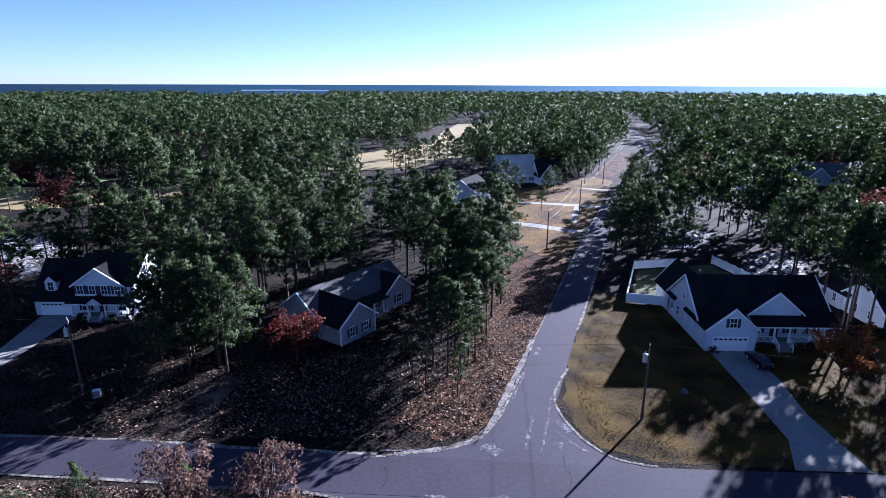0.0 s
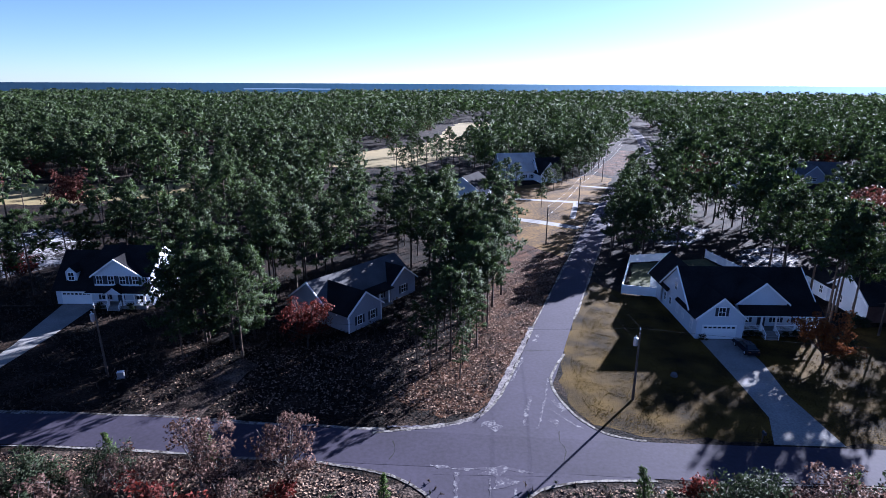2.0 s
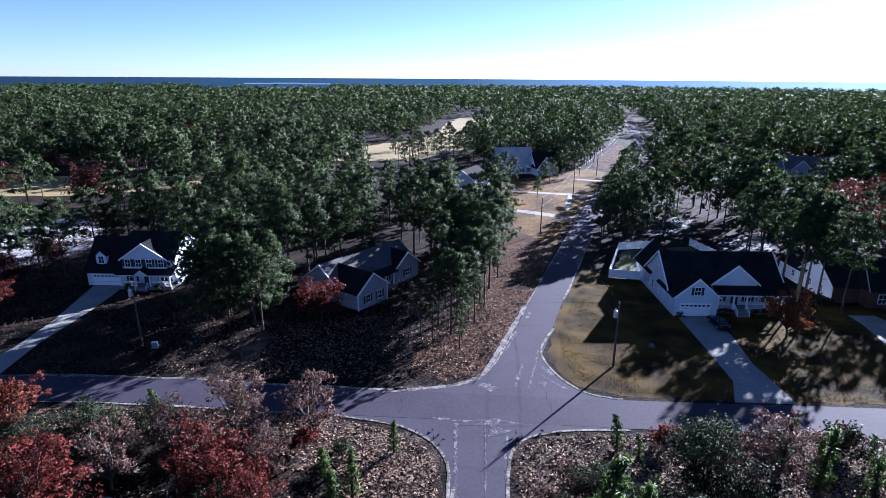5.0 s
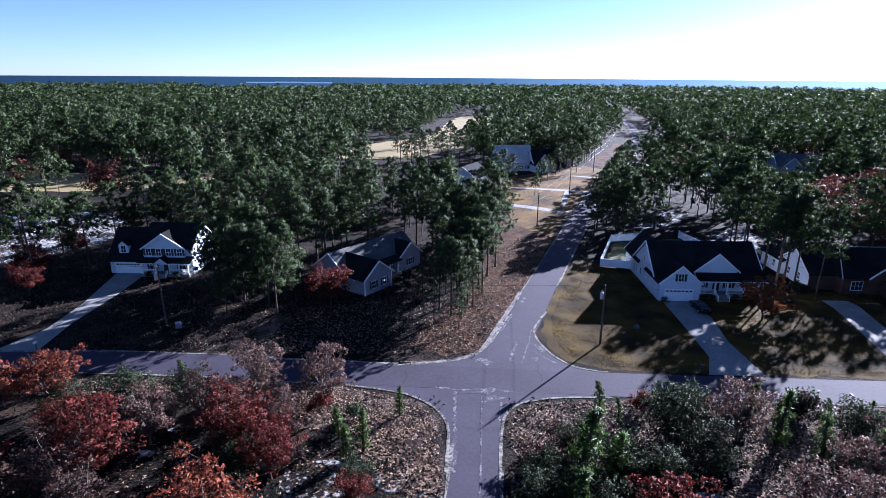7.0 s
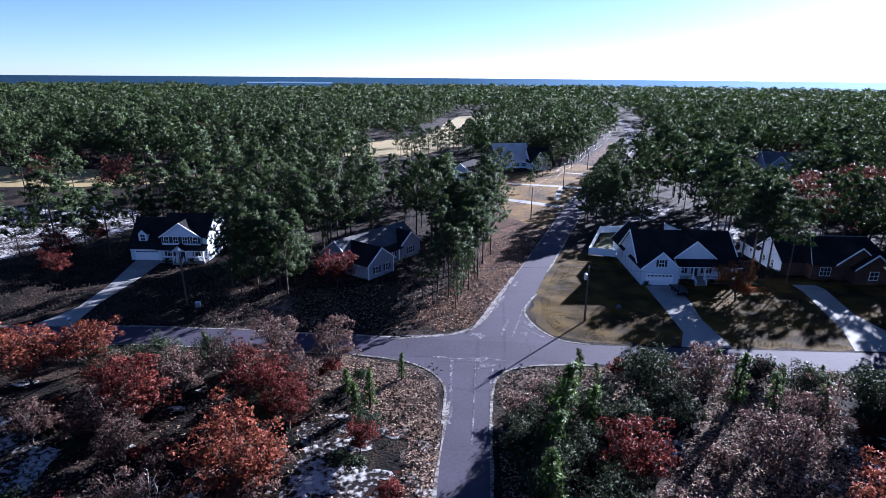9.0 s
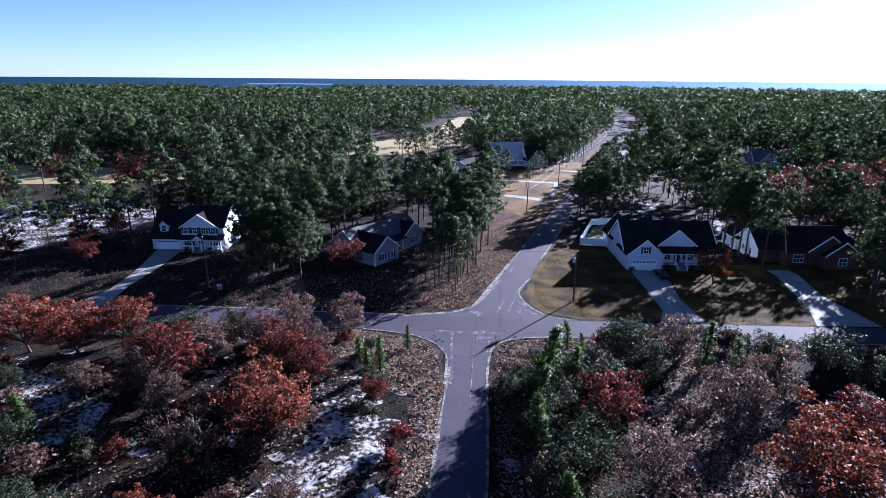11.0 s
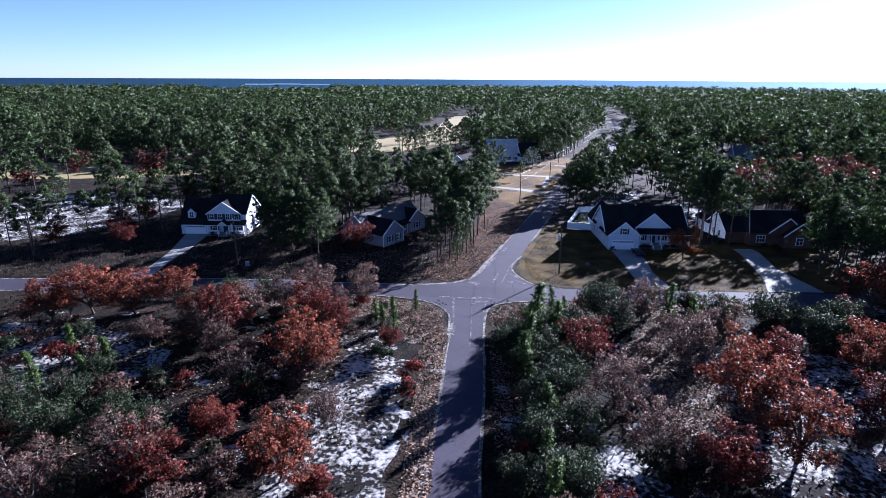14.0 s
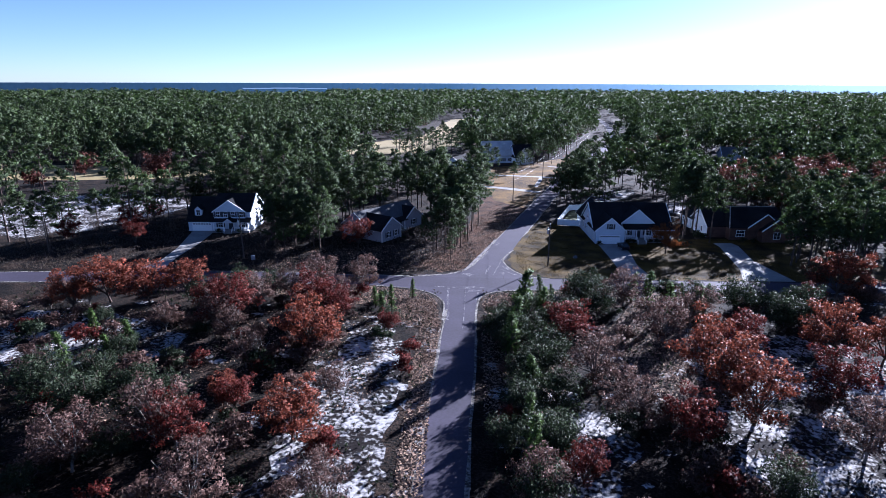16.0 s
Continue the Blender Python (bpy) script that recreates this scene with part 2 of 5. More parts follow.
def mesh_of(name, verts, tris, material, normals=None):
    """A triangle mesh from arrays, with smooth normals where they are given."""
    verts, tris = np.asarray(verts, np.float32), np.asarray(tris, np.int32)
    me = bpy.data.meshes.new(name)
    me.vertices.add(len(verts))
    me.vertices.foreach_set("co", verts.ravel())
    me.loops.add(tris.size)
    me.loops.foreach_set("vertex_index", tris.ravel())
    me.polygons.add(len(tris))
    me.polygons.foreach_set("loop_start", np.arange(0, tris.size, 3, dtype=np.int32))
    me.polygons.foreach_set("loop_total", np.full(len(tris), 3, np.int32))
    me.update(calc_edges=True)
    if normals is not None:
        at = me.attributes.new("custom_normal", "FLOAT_VECTOR", "POINT")
        at.data.foreach_set("vector", np.asarray(normals, np.float32).ravel())
    me.materials.append(material)
    return me


def ragged(points, rough=0.6, step=2.0, seed=1):
    """A closed outline through the points, cut into short steps with an uneven edge."""
    out, rng = [], random.Random(seed)
    for i, p in enumerate(points):
        q = points[(i + 1) % len(points)]
        n = max(1, int(math.dist(p, q) / step))
        for k in range(n):
            f = k / n
            out.append((p[0] + (q[0] - p[0]) * f + rng.uniform(-rough, rough), p[1] + (q[1] - p[1]) * f + rng.uniform(-rough, rough)))
    return out


def sheet(name, outline, z, material, label, category, rough=0.0, step=2.0):
    pts = ragged(outline, rough, step, len(outline)) if rough else outline
    bm = bmesh.new()
    f = bm.faces.new([bm.verts.new((x, y, z)) for x, y in pts])
    bm.normal_update()
    if f.normal.z < 0:
        f.normal_flip()
    bmesh.ops.triangulate(bm, faces=bm.faces)
    ob = part(name, bm, material)
    return tagged(ob, label, category, kind="structure")


def smooth_line(points, step=4.0):
    """A rounded line through plan points."""
    out = []
    for i in range(len(points) - 1):
        p0, p1, p2, p3 = (Vector(points[max(0, min(len(points) - 1, i + k))]) for k in (-1, 0, 1, 2))
        n = max(1, int((p2 - p1).length / step))
        for k in range(n):
            t = k / n
            out.append(0.5 * (2 * p1 + (p2 - p0) * t + (2 * p0 - 5 * p1 + 4 * p2 - p3) * t * t + (3 * p1 - p0 - 3 * p2 + p3) * t ** 3))
    out.append(Vector(points[-1]))
    return out


def strip(name, line, width, z, material, label, category, offset=0.0, wobble=0.0, thick=0.0):
    """A band of a given width along a plan line."""
    rng = random.Random(len(line))
    bm, last = bmesh.new(), None
    for i, p in enumerate(line):
        d = (line[min(i + 1, len(line) - 1)] - line[max(i - 1, 0)]).normalized()
        s = Vector((d.y, -d.x))
        a, b = p + s * (offset - width / 2 + rng.uniform(-wobble, wobble)), p + s * (offset + width / 2 + rng.uniform(-wobble, wobble))
        now = [bm.verts.new((a.x, a.y, z)), bm.verts.new((b.x, b.y, z))]
        if thick:
            now = [bm.verts.new((a.x, a.y, z - thick))] + now + [bm.verts.new((b.x, b.y, z - thick))]
        if last:
            for k in range(len(now) - 1):
                bm.faces.new((last[k], last[k + 1], now[k + 1], now[k]))
        last = now
    return tagged(part(name, bm, material), label, category, kind="structure")


# ---- ground and roads ----
R = 4900
TRACK = [(-36.6, 12.0), (-29.4, 12.0), (-28.4, 18), (-26.8, 25), (-30.2, 27), (-33, 19.5)]
bm = bmesh.new()
rings = [0, 60, 140, 300, 700, 1600, R]
grid = [[bm.verts.new((r * math.cos(a * math.pi / 24), r * math.sin(a * math.pi / 24), 0)) for a in range(48)] for r in rings[1:]]
mid = bm.verts.new((0, 0, 0))
for a in range(48):
    b = (a + 1) % 48
    bm.faces.new((mid, grid[0][a], grid[0][b]))
    for k in range(len(grid) - 1):
        bm.faces.new((grid[k][a], grid[k + 1][a], grid[k + 1][b], grid[k][b]))
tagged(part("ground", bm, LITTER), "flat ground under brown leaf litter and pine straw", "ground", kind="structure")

LOWER = smooth_line([(-5.5, -160), (-3.5, -110), (-0.6, -53), (1.0, -33), (2.0, -16), (2.9, -4), (3.6, 6)])
CROSS = smooth_line([(-260, 6), (-140, 7.5), (-80, 8.6), (-44, 9.6), (-20, 8.0), (0, 7.0), (20, 5.9), (40, 5.4), (60, 4.9), (130, 4.0), (260, 4)])
UPPER = smooth_line([(5.0, 7), (9.5, 20), (12.4, 28.5), (15.9, 39.5), (21.2, 55), (27.8, 74), (37.6, 102), (50.4, 136), (70.6, 186), (84.5, 220), (108.2, 282), (126, 345), (148, 440), (162, 550), (166, 700)])
strip("road_lower", LOWER, 5.4, 0.020, ASPHALT, "worn grey asphalt lane with pale cracks", "road", wobble=0.06)
strip("road_cross", CROSS, 5.9, 0.0355, CROSS_ASPHALT, "worn grey asphalt cross street", "road", wobble=0.06)
strip("road_upper", UPPER, 5.6, 0.034, ASPHALT, "grey asphalt street running off through the pines", "road", wobble=0.06)
for name, pts in (("north_west", [(-9, 9.8), (-4.5, 10.7), (-0.4, 11.8), (2.0, 13.0), (3.9, 14.6), (5.4, 17.2), (6.6, 20.2), (9.3, 28), (12, 27), (8, 8)]),
                  ("north_east", [(15.8, 29.5), (13.9, 25.5), (12.7, 22.0), (12.8, 18.6), (13.6, 15.6), (14.9, 12.7), (17.2, 10.2), (21, 9.0), (26, 7.6), (10, 6), (11, 22)]),
                  ("south_west", [(-14, 4.6), (-7.5, 3.2), (-4.8, 1.9), (-2.8, 0.3), (-1.3, -2), (-0.5, -5), (-0.7, -12), (2, -12), (2, 6), (-8, 6)]),
                  ("south_east", [(4.7, -14), (5.3, -7), (6.0, -2.4), (7.0, -0.3), (9.0, 1.3), (13.5, 2.4), (20, 2.6), (18, 5), (3, 6), (2.5, -14)])):
    sheet("road_corner_" + name, pts, 0.0225, ASPHALT, "rounded asphalt corner of the junction", "road")
    edge = smooth_line([Vector(p) for p in pts[:-2 if "west" in name and "north" in name else -3]], 0.5)
    strip("kerb_" + name, edge, 0.34, 0.055, CHALK, "pale sandy concrete kerb edge", "kerb", wobble=0.05, thick=0.05)
sheet("road_junction", [(-2, 3), (12, 3), (16, 7), (13.2, 14), (12.4, 26), (10, 26), (6, 18), (2, 11)], 0.0305, ASPHALT, "worn asphalt in the middle of the junction", "road")
for name, line, off in (("lower_west", LOWER[4:-3], -2.75), ("lower_east", LOWER[4:-4], 2.75), ("upper_west", UPPER[6:], -2.9), ("upper_east", UPPER[8:], 2.9)):
    strip("edge_" + name, line, 0.35, 0.042, CHALK, "pale sandy edge of the asphalt", "road edge", off, 0.15)
strip("edge_cross_north_west", CROSS[:64], 0.4, 0.042, CHALK, "pale sandy edge of the asphalt", "road edge", -3.15, 0.2)
strip("edge_cross_south_west", CROSS[:62], 0.4, 0.042, CHALK, "pale sandy edge of the asphalt", "road edge", 3.15, 0.2)
strip("edge_cross_south_east", CROSS[71:], 0.4, 0.042, CHALK, "pale sandy edge of the asphalt", "road edge", 3.15, 0.2)

sheet("lawn_corner", [(13.5, 17), (15.5, 12.5), (19, 10.2), (36, 9), (46, 8.8), (62, 8.6), (80, 8.6), (96, 9), (96, 42), (60, 40), (36, 60), (31, 55), (27, 60), (20, 44), (14.5, 26)], 0.010, LAWN, "dormant yellow-brown lawn round the corner house", "lawn", 0.5)
sheet("verge_north", [(-1, 12.5), (3, 14.5), (5, 18), (9, 29), (13, 40), (18.5, 56), (25, 75), (25.5, 92), (13, 94), (9, 76), (8, 62), (4, 46), (-1, 30), (-8, 18)], 0.011, VERGE, "rough brown verge with dead grass beside the street", "verge", 0.8)
sheet("lawn_far", [(24, 77), (33, 102), (46, 135), (64, 186), (58, 196), (40, 178), (22, 165), (16, 140), (14, 112), (16, 88)], 0.012, FAR_LAWN, "dry brown front lawns beside the street", "lawn", 0.6)
sheet("clay_verge", [(66, 192), (80, 222), (103.5, 284), (96, 288), (76, 240), (61, 205)], 0.016, VERGE, "bare red-brown clay strip along the street", "verge", 0.8)
sheet("fairway", [(-58, 212), (-20, 212), (4, 256), (20, 330), (32, 400), (46, 470), (36, 522), (4, 507), (-6, 440), (-12, 360), (-24, 305), (-56, 268)], 0.012, FAIRWAY, "dry ochre golf fairway among the pines", "fairway", 2.0, 8)
sheet("field_west", [(-215, 126), (-165, 124), (-145, 124), (-114, 131), (-88, 146), (-84, 164), (-100, 170), (-125, 160), (-165, 164), (-215, 172)], 0.012, FAIRWAY, "dry ochre clearing among the pines", "field", 1.5, 6)
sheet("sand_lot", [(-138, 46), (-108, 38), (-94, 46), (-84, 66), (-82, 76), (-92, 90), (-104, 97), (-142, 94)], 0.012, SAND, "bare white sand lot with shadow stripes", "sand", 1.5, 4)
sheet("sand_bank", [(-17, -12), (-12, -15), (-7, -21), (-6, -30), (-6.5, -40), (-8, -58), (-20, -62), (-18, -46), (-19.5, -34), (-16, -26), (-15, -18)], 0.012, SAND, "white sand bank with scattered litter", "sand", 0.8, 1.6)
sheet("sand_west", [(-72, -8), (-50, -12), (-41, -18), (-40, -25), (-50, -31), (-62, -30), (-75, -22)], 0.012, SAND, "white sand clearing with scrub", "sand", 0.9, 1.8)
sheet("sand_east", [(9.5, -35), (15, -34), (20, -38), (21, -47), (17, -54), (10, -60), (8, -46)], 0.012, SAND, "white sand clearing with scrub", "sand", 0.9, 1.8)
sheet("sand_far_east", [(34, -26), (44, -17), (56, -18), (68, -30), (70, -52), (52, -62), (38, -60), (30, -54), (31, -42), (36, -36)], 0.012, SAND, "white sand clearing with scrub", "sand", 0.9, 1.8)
sheet("pale_ground_east", [(20, -24), (27, -14), (34, -4), (44, -5), (47, -12), (41, -24), (37, -36), (29, -41), (23, -34)], 0.0105, PALE_LITTER, "pale sandy ground under dry grass and leaves", "ground", 0.9, 1.8)
sheet("verge_lower", [(-5.4, -62), (-1.6, -62), (0.0, -34), (0.6, -14), (-1.6, -1), (-6, 2), (-9, 1.4), (-4.6, -10), (-4.6, -30)], 0.0105, PALE_LITTER, "litter-strewn sandy strip beside the lane", "verge", 0.6, 1.5)
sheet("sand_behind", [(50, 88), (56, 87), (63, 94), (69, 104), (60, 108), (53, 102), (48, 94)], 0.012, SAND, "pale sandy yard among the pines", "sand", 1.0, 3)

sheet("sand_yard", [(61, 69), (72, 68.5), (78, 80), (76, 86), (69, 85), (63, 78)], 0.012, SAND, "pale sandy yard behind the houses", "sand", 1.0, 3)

for name, pts in (("corner_house", [(37.4, 35.1), (43.3, 35.1), (43, 27), (41.8, 19), (42.2, 8.6), (34.6, 8.8), (36.8, 14), (37.2, 24)]),
                  ("brick_house", [(66.5, 36.5), (71, 36.5), (71.5, 34), (69, 22), (70.5, 8.2), (60, 8.4), (63, 16), (66.5, 33)]),
                  ("left_house", [(-68, 46), (-62, 46), (-61.2, 34), (-61.4, 22), (-60.2, 12.4), (-66.5, 12.3), (-64, 20), (-64.8, 30)]),
                  ("first_far", [(14, 116), (14, 113.5), (32.5, 102), (34.5, 104.6), (24, 112)]),
                  ("second_far", [(20, 143.5), (20, 141.2), (38, 136.5), (46, 133), (48, 135.6), (39.5, 139.5)]),
                  ("third_far", [(47, 169.5), (48, 167), (58.5, 162.5), (60, 165)])):
    sheet("driveway_" + name, pts, 0.030, CONCRETE, "pale concrete driveway from the house to the street", "driveway")
sheet("footpath_far", [(39, 138), (40.6, 137.6), (34.5, 114), (32.9, 114.4)], 0.031, CONCRETE, "pale concrete path across the lawn", "path")
sheet("track", TRACK, 0.030, PALE_LITTER, "sandy two-wheel track off the street", "track", 0.4)
sheet("back_yard", [(32, 55), (37, 54), (50, 57.5), (58, 64), (55.5, 76.5), (38.5, 72.4)], 0.018, GRASS, "pale green fenced back-yard grass", "lawn", 0.3)
streaks = (([(12.4, 22.4), (11.2, 17.3), (10.2, 13.6), (9.4, 11.0)], 0.2), ([(11.5, 15.2), (12.8, 13.2), (14.5, 11.1)], 0.26), ([(3.2, 12.0), (4.2, 11.7), (5.2, 10.9)], 1.0), ([(10.9, 12.7), (12.0, 12.0)], 0.8), ([(12.0, 17.0), (12.8, 15.6), (13.2, 14.8)], 0.7),
           ([(3.8, 4.0), (4.5, 2.8), (5.2, 1.4)], 1.7), ([(0.3, 3.4), (0.2, -1), (0.25, -5.4), (0.1, -12)], 0.34), ([(3.6, 2.6), (3.4, -1), (3.2, -5.4), (2.6, -16)], 0.16), ([(6.0, 1.2), (5.4, -3), (5.2, -7)], 0.16), ([(7.6, 21.6), (8.9, 25.4), (9.9, 28.6)], 0.3), ([(9.6, 18.0), (8.6, 14.6), (8.2, 11.6)], 0.4), ([(-2.4, 4.4), (1.0, 3.9), (4.0, 4.1), (8.0, 3.6)], 0.35), ([(-7.5, 11.0), (-3, 11.2)], 0.25), ([(12.2, 33.5), (13.0, 36.0)], 0.5))
cracks = ([(11.8, 10.6), (11.5, 8.8), (11.9, 7.4), (11.4, 5.4)], [(9.0, 30.2), (11.8, 30.5), (14.8, 30.4)], [(-6.6, 8.4), (-6.2, 6.6), (-6.7, 5.2)])
for k, pts in enumerate(cracks):
    strip("road_crack_%d" % (k + 1), smooth_line([Vector(p) for p in pts], 0.4), 0.09, 0.0412 + 0.0003 * k, CRACK, "thin dark crack in the worn asphalt", "road", 0.0, 0.05)
for k, (pts, w) in enumerate(streaks):
    strip("road_scrape_%d" % (k + 1), smooth_line([Vector(p) for p in pts], 0.35), w, 0.0365 + 0.0003 * k, ASPHALT_PATCH, "thin pale scrape of sand on worn asphalt", "road", 0.0, w * 0.55)
strip("sand_shoulder", smooth_line([Vector(p) for p in ((-6, 10.9), (0.2, 12.4), (3.2, 14.6), (4.8, 18), (6.0, 21.5), (8.6, 29), (12.0, 39))], 0.6), 0.75, 0.0405, SHOULDER, "wide sandy shoulder beside the street corner", "verge", 0.45, 0.14)
sheet("pale_ground_south", [(7.2, -0.4), (10, 1.2), (20, 1.9), (60, 1.2), (90, 0.6), (90, -2), (60, -3), (34, -5), (20, -8), (8, -13), (6.2, -6)], 0.0095, PALE_LITTER, "speckled sandy litter along the cross street", "verge", 0.5, 1.5)
sheet("pale_ground_west", [(-60, 4.8), (-40, 5.6), (-14, 4.2), (-8.4, 2.6), (-9.5, -3), (-18, -5), (-36, 1), (-60, 1)], 0.0095, PALE_LITTER, "speckled sandy litter along the cross street", "verge", 0.5, 1.5)
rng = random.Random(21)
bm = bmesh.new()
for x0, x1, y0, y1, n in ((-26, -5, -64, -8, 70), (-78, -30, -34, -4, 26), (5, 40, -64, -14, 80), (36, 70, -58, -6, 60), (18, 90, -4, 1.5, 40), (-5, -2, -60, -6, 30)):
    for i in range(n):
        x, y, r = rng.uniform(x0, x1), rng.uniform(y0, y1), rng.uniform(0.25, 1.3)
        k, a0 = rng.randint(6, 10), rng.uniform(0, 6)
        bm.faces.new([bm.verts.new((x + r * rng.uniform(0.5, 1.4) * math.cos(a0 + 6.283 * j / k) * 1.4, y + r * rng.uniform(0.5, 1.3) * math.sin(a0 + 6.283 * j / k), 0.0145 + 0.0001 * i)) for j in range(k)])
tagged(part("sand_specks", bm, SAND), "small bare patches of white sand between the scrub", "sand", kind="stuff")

# ---- houses ----
_cache = {}


def ring(w, h, k):
    """A window frame as one closed ring."""
    bm, loops = bmesh.new(), []
    for y, e in ((-0.06, k), (-0.06, 0.0), (0.02, 0.0), (0.02, k)):
        loops.append([bm.verts.new(p) for p in ((-w / 2 - e, y, -e), (w / 2 + e, y, -e), (w / 2 + e, y, h + e), (-w / 2 - e, y, h + e))])
    for a in range(4):
        for i in range(4):
            bm.faces.new((loops[a][i], loops[a][(i + 1) % 4], loops[(a + 1) % 4][(i + 1) % 4], loops[(a + 1) % 4][i]))
    return bm


def opening(parent, x, y, z, w, h, turn=0.0, shutters=True, mullions=(1, 1)):
    """A window that faces -y before its turn: frame, sill, panes and shutters. z is its lower edge."""
    key = (w, h, mullions)
    if key not in _cache:
        k = 0.09
        made = [("window", ring(w, h, k), TRIM), ("pane", boxed((-w / 2, -0.02, 0, w / 2, -0.004, h)), GLASS),
                ("shutter", boxed((-0.21, -0.05, 0, 0.21, 0.0, h)), SHUTTER), ("bar", boxed((-0.025, -0.045, 0, 0.025, -0.021, h)), TRIM), ("rail", boxed((-w / 2, -0.05, -0.035, w / 2, -0.021, 0.035)), TRIM)]
        meshes = []
        for name, bm, mat in made:
            me = bpy.data.meshes.new(name)
            bmesh.ops.recalc_face_normals(bm, faces=bm.faces)
            bm.to_mesh(me)
            bm.free()
            me.materials.append(mat)
            meshes.append(me)
        _cache[key] = meshes
    ring_mesh, pane_mesh, shutter_mesh, bar_mesh, rail_mesh = _cache[key]
    win = part("window", ring_mesh, TRIM, parent)
    win.matrix_basis = pose(x, y, z, 0, 0, turn)
    part("pane", pane_mesh, GLASS, win)
    for i in range(mullions[0]):
        part("glazing_bar", bar_mesh, TRIM, win).location = (-w / 2 + w * (i + 1) / (mullions[0] + 1), 0, 0)
    for i in range(mullions[1]):
        part("glazing_bar", rail_mesh, TRIM, win).location = (0, -0.005, h * (i + 1) / (mullions[1] + 1))
    if shutters:
        for s in (-1, 1):
            part("shutter", shutter_mesh, SHUTTER, win).location = (s * (w / 2 + 0.32), 0, 0)
    return win


def garage_door(parent, x, y, w, h=2.15, z=0.05):
    bm = bmesh.new()
    for i in range(4):
        box(bm, -w / 2, -0.05, z + h * i / 4 + 0.012, w / 2, 0, z + h * (i + 1) / 4 - 0.012)
    door = part("garage_door", bm, TRIM, parent, "white sectional garage door with a row of small panes")
    door.location = (x, y, 0)
    n = 7
    for i in range(n):
        c = -w / 2 + w * (i + 0.5) / n
        part("pane", boxed((c - 0.25, -0.062, z + h * 0.80, c + 0.25, -0.05, z + h * 0.93)), GLASS, door)
    part("door_frame", boxed((-w / 2 - 0.14, -0.07, z, -w / 2 - 0.01, 0.01, z + h + 0.12), (w / 2 + 0.01, -0.07, z, w / 2 + 0.14, 0.01, z + h + 0.12), (-w / 2 - 0.01, -0.07, z + h + 0.01, w / 2 + 0.01, 0.01, z + h + 0.12)), TRIM, door)


def entry_door(parent, x, y, z):
    part("front_door", boxed((x - 0.5, y - 0.05, z, x + 0.5, y, z + 2.05), (x - 0.6, y - 0.07, z, x - 0.5, y, z + 2.15), (x + 0.5, y - 0.07, z, x + 0.6, y, z + 2.15)), SHUTTER, parent, "dark front door in a white frame")


def stair_flight(parent, x0, x1, y, z, n=4):
    bm = bmesh.new()
    for i in range(n):
        box(bm, x0, y - 0.28 * (i + 1), 0, x1, y - 0.28 * i, z * (n - i) / (n + 1))
    part("steps", bm, CONCRETE, parent)
    for x in (x0, x1):
        bm = bmesh.new()
        rod(bm, (x, y, z + 0.9), (x, y - 0.28 * n, 0.95), 0.05, 0.05)
        rod(bm, (x, y, z), (x, y, z + 0.95), 0.06, 0.06)
        rod(bm, (x, y - 0.28 * n, 0), (x, y - 0.28 * n, 1.0), 0.06, 0.06)
        for k in range(1, 6):
            f = k / 6
            rod(bm, (x, y - 0.28 * n * f, z * (1 - f) + 0.1), (x, y - 0.28 * n * f, z * (1 - f) + 0.9), 0.025, 0.025, 4)
        part("stair_rail", bm, TRIM, parent)


def railing(parent, x0, x1, y, z):
    bm = boxed((x0, y - 0.04, z + 0.85, x1, y + 0.04, z + 0.93), (x0, y - 0.03, z + 0.1, x1, y + 0.03, z + 0.16))
    n = int((x1 - x0) / 0.16)
    for i in range(1, n):
        c = x0 + (x1 - x0) * i / n
        box(bm, c - 0.018, y - 0.018, z + 0.16, c + 0.018, y + 0.018, z + 0.85)
    part("railing", bm, TRIM, parent)


# white corner house, garage gable in front, pediment over the porch
h = thing("house", "white-sided house with a black shingle roof and a garage gable", "house", pose(0, 0, 0))
part("wall", gable_block("x", 36.8, 56.2, 44.5, 6.0, 0, 3.75, 8.5), SIDING, h)
part("wall", gable_block("y", 35.3, 44.0, 40.3, 3.55, 0, 3.5, 6.55), SIDING, h)
part("wall", gable_block("y", 38.0, 44.0, 47.65, 3.75, 2.9, 4.95, 8.05), SIDING, h, "white-sided porch pediment")
part("roof", gable_roof("x", 36.55, 56.6, 44.5, 6.0, 3.75, 8.5), ROOF_DARK, h)
part("roof", gable_roof("y", 35.0, 43.4, 40.3, 3.55, 3.5, 6.55), ROOF_DARK, h)
part("roof", gable_roof("y", 37.7, 44.2, 47.65, 3.75, 4.95, 8.05, 0.35), ROOF_DARK, h)
for a, c, w, e, r in ((34.98, 40.3, 3.55, 3.5, 6.55), (37.68, 47.65, 3.75, 4.95, 8.05)):
    part("trim", rake_trim("y", a, c, w, e, r), TRIM, h)
for a in (36.5, 56.62):
    part("trim", rake_trim("x", a, 44.5, 6.0, 3.75, 8.5), TRIM, h)
part("porch_roof", extruded(bmesh.new(), [(36.3, 3.35), (38.6, 4.75), (38.6, 4.95), (36.3, 3.5)], "x", 43.9, 56.4), ROOF_DARK, h)
part("gutter", boxed((43.9, 36.2, 3.28, 56.4, 36.32, 3.42)), TRIM, h)
part("porch_floor", boxed((43.9, 36.5, 0, 55.9, 38.5, 0.85)), CONCRETE, h)
for x in (44.6, 47.2, 49.4, 52.4, 55.7):
    part("column", boxed((x - 0.11, 36.6, 0.85, x + 0.11, 36.82, 3.3), (x - 0.16, 36.55, 0.85, x + 0.16, 36.87, 1.0), (x - 0.16, 36.55, 3.18, x + 0.16, 36.87, 3.32)), TRIM, h)
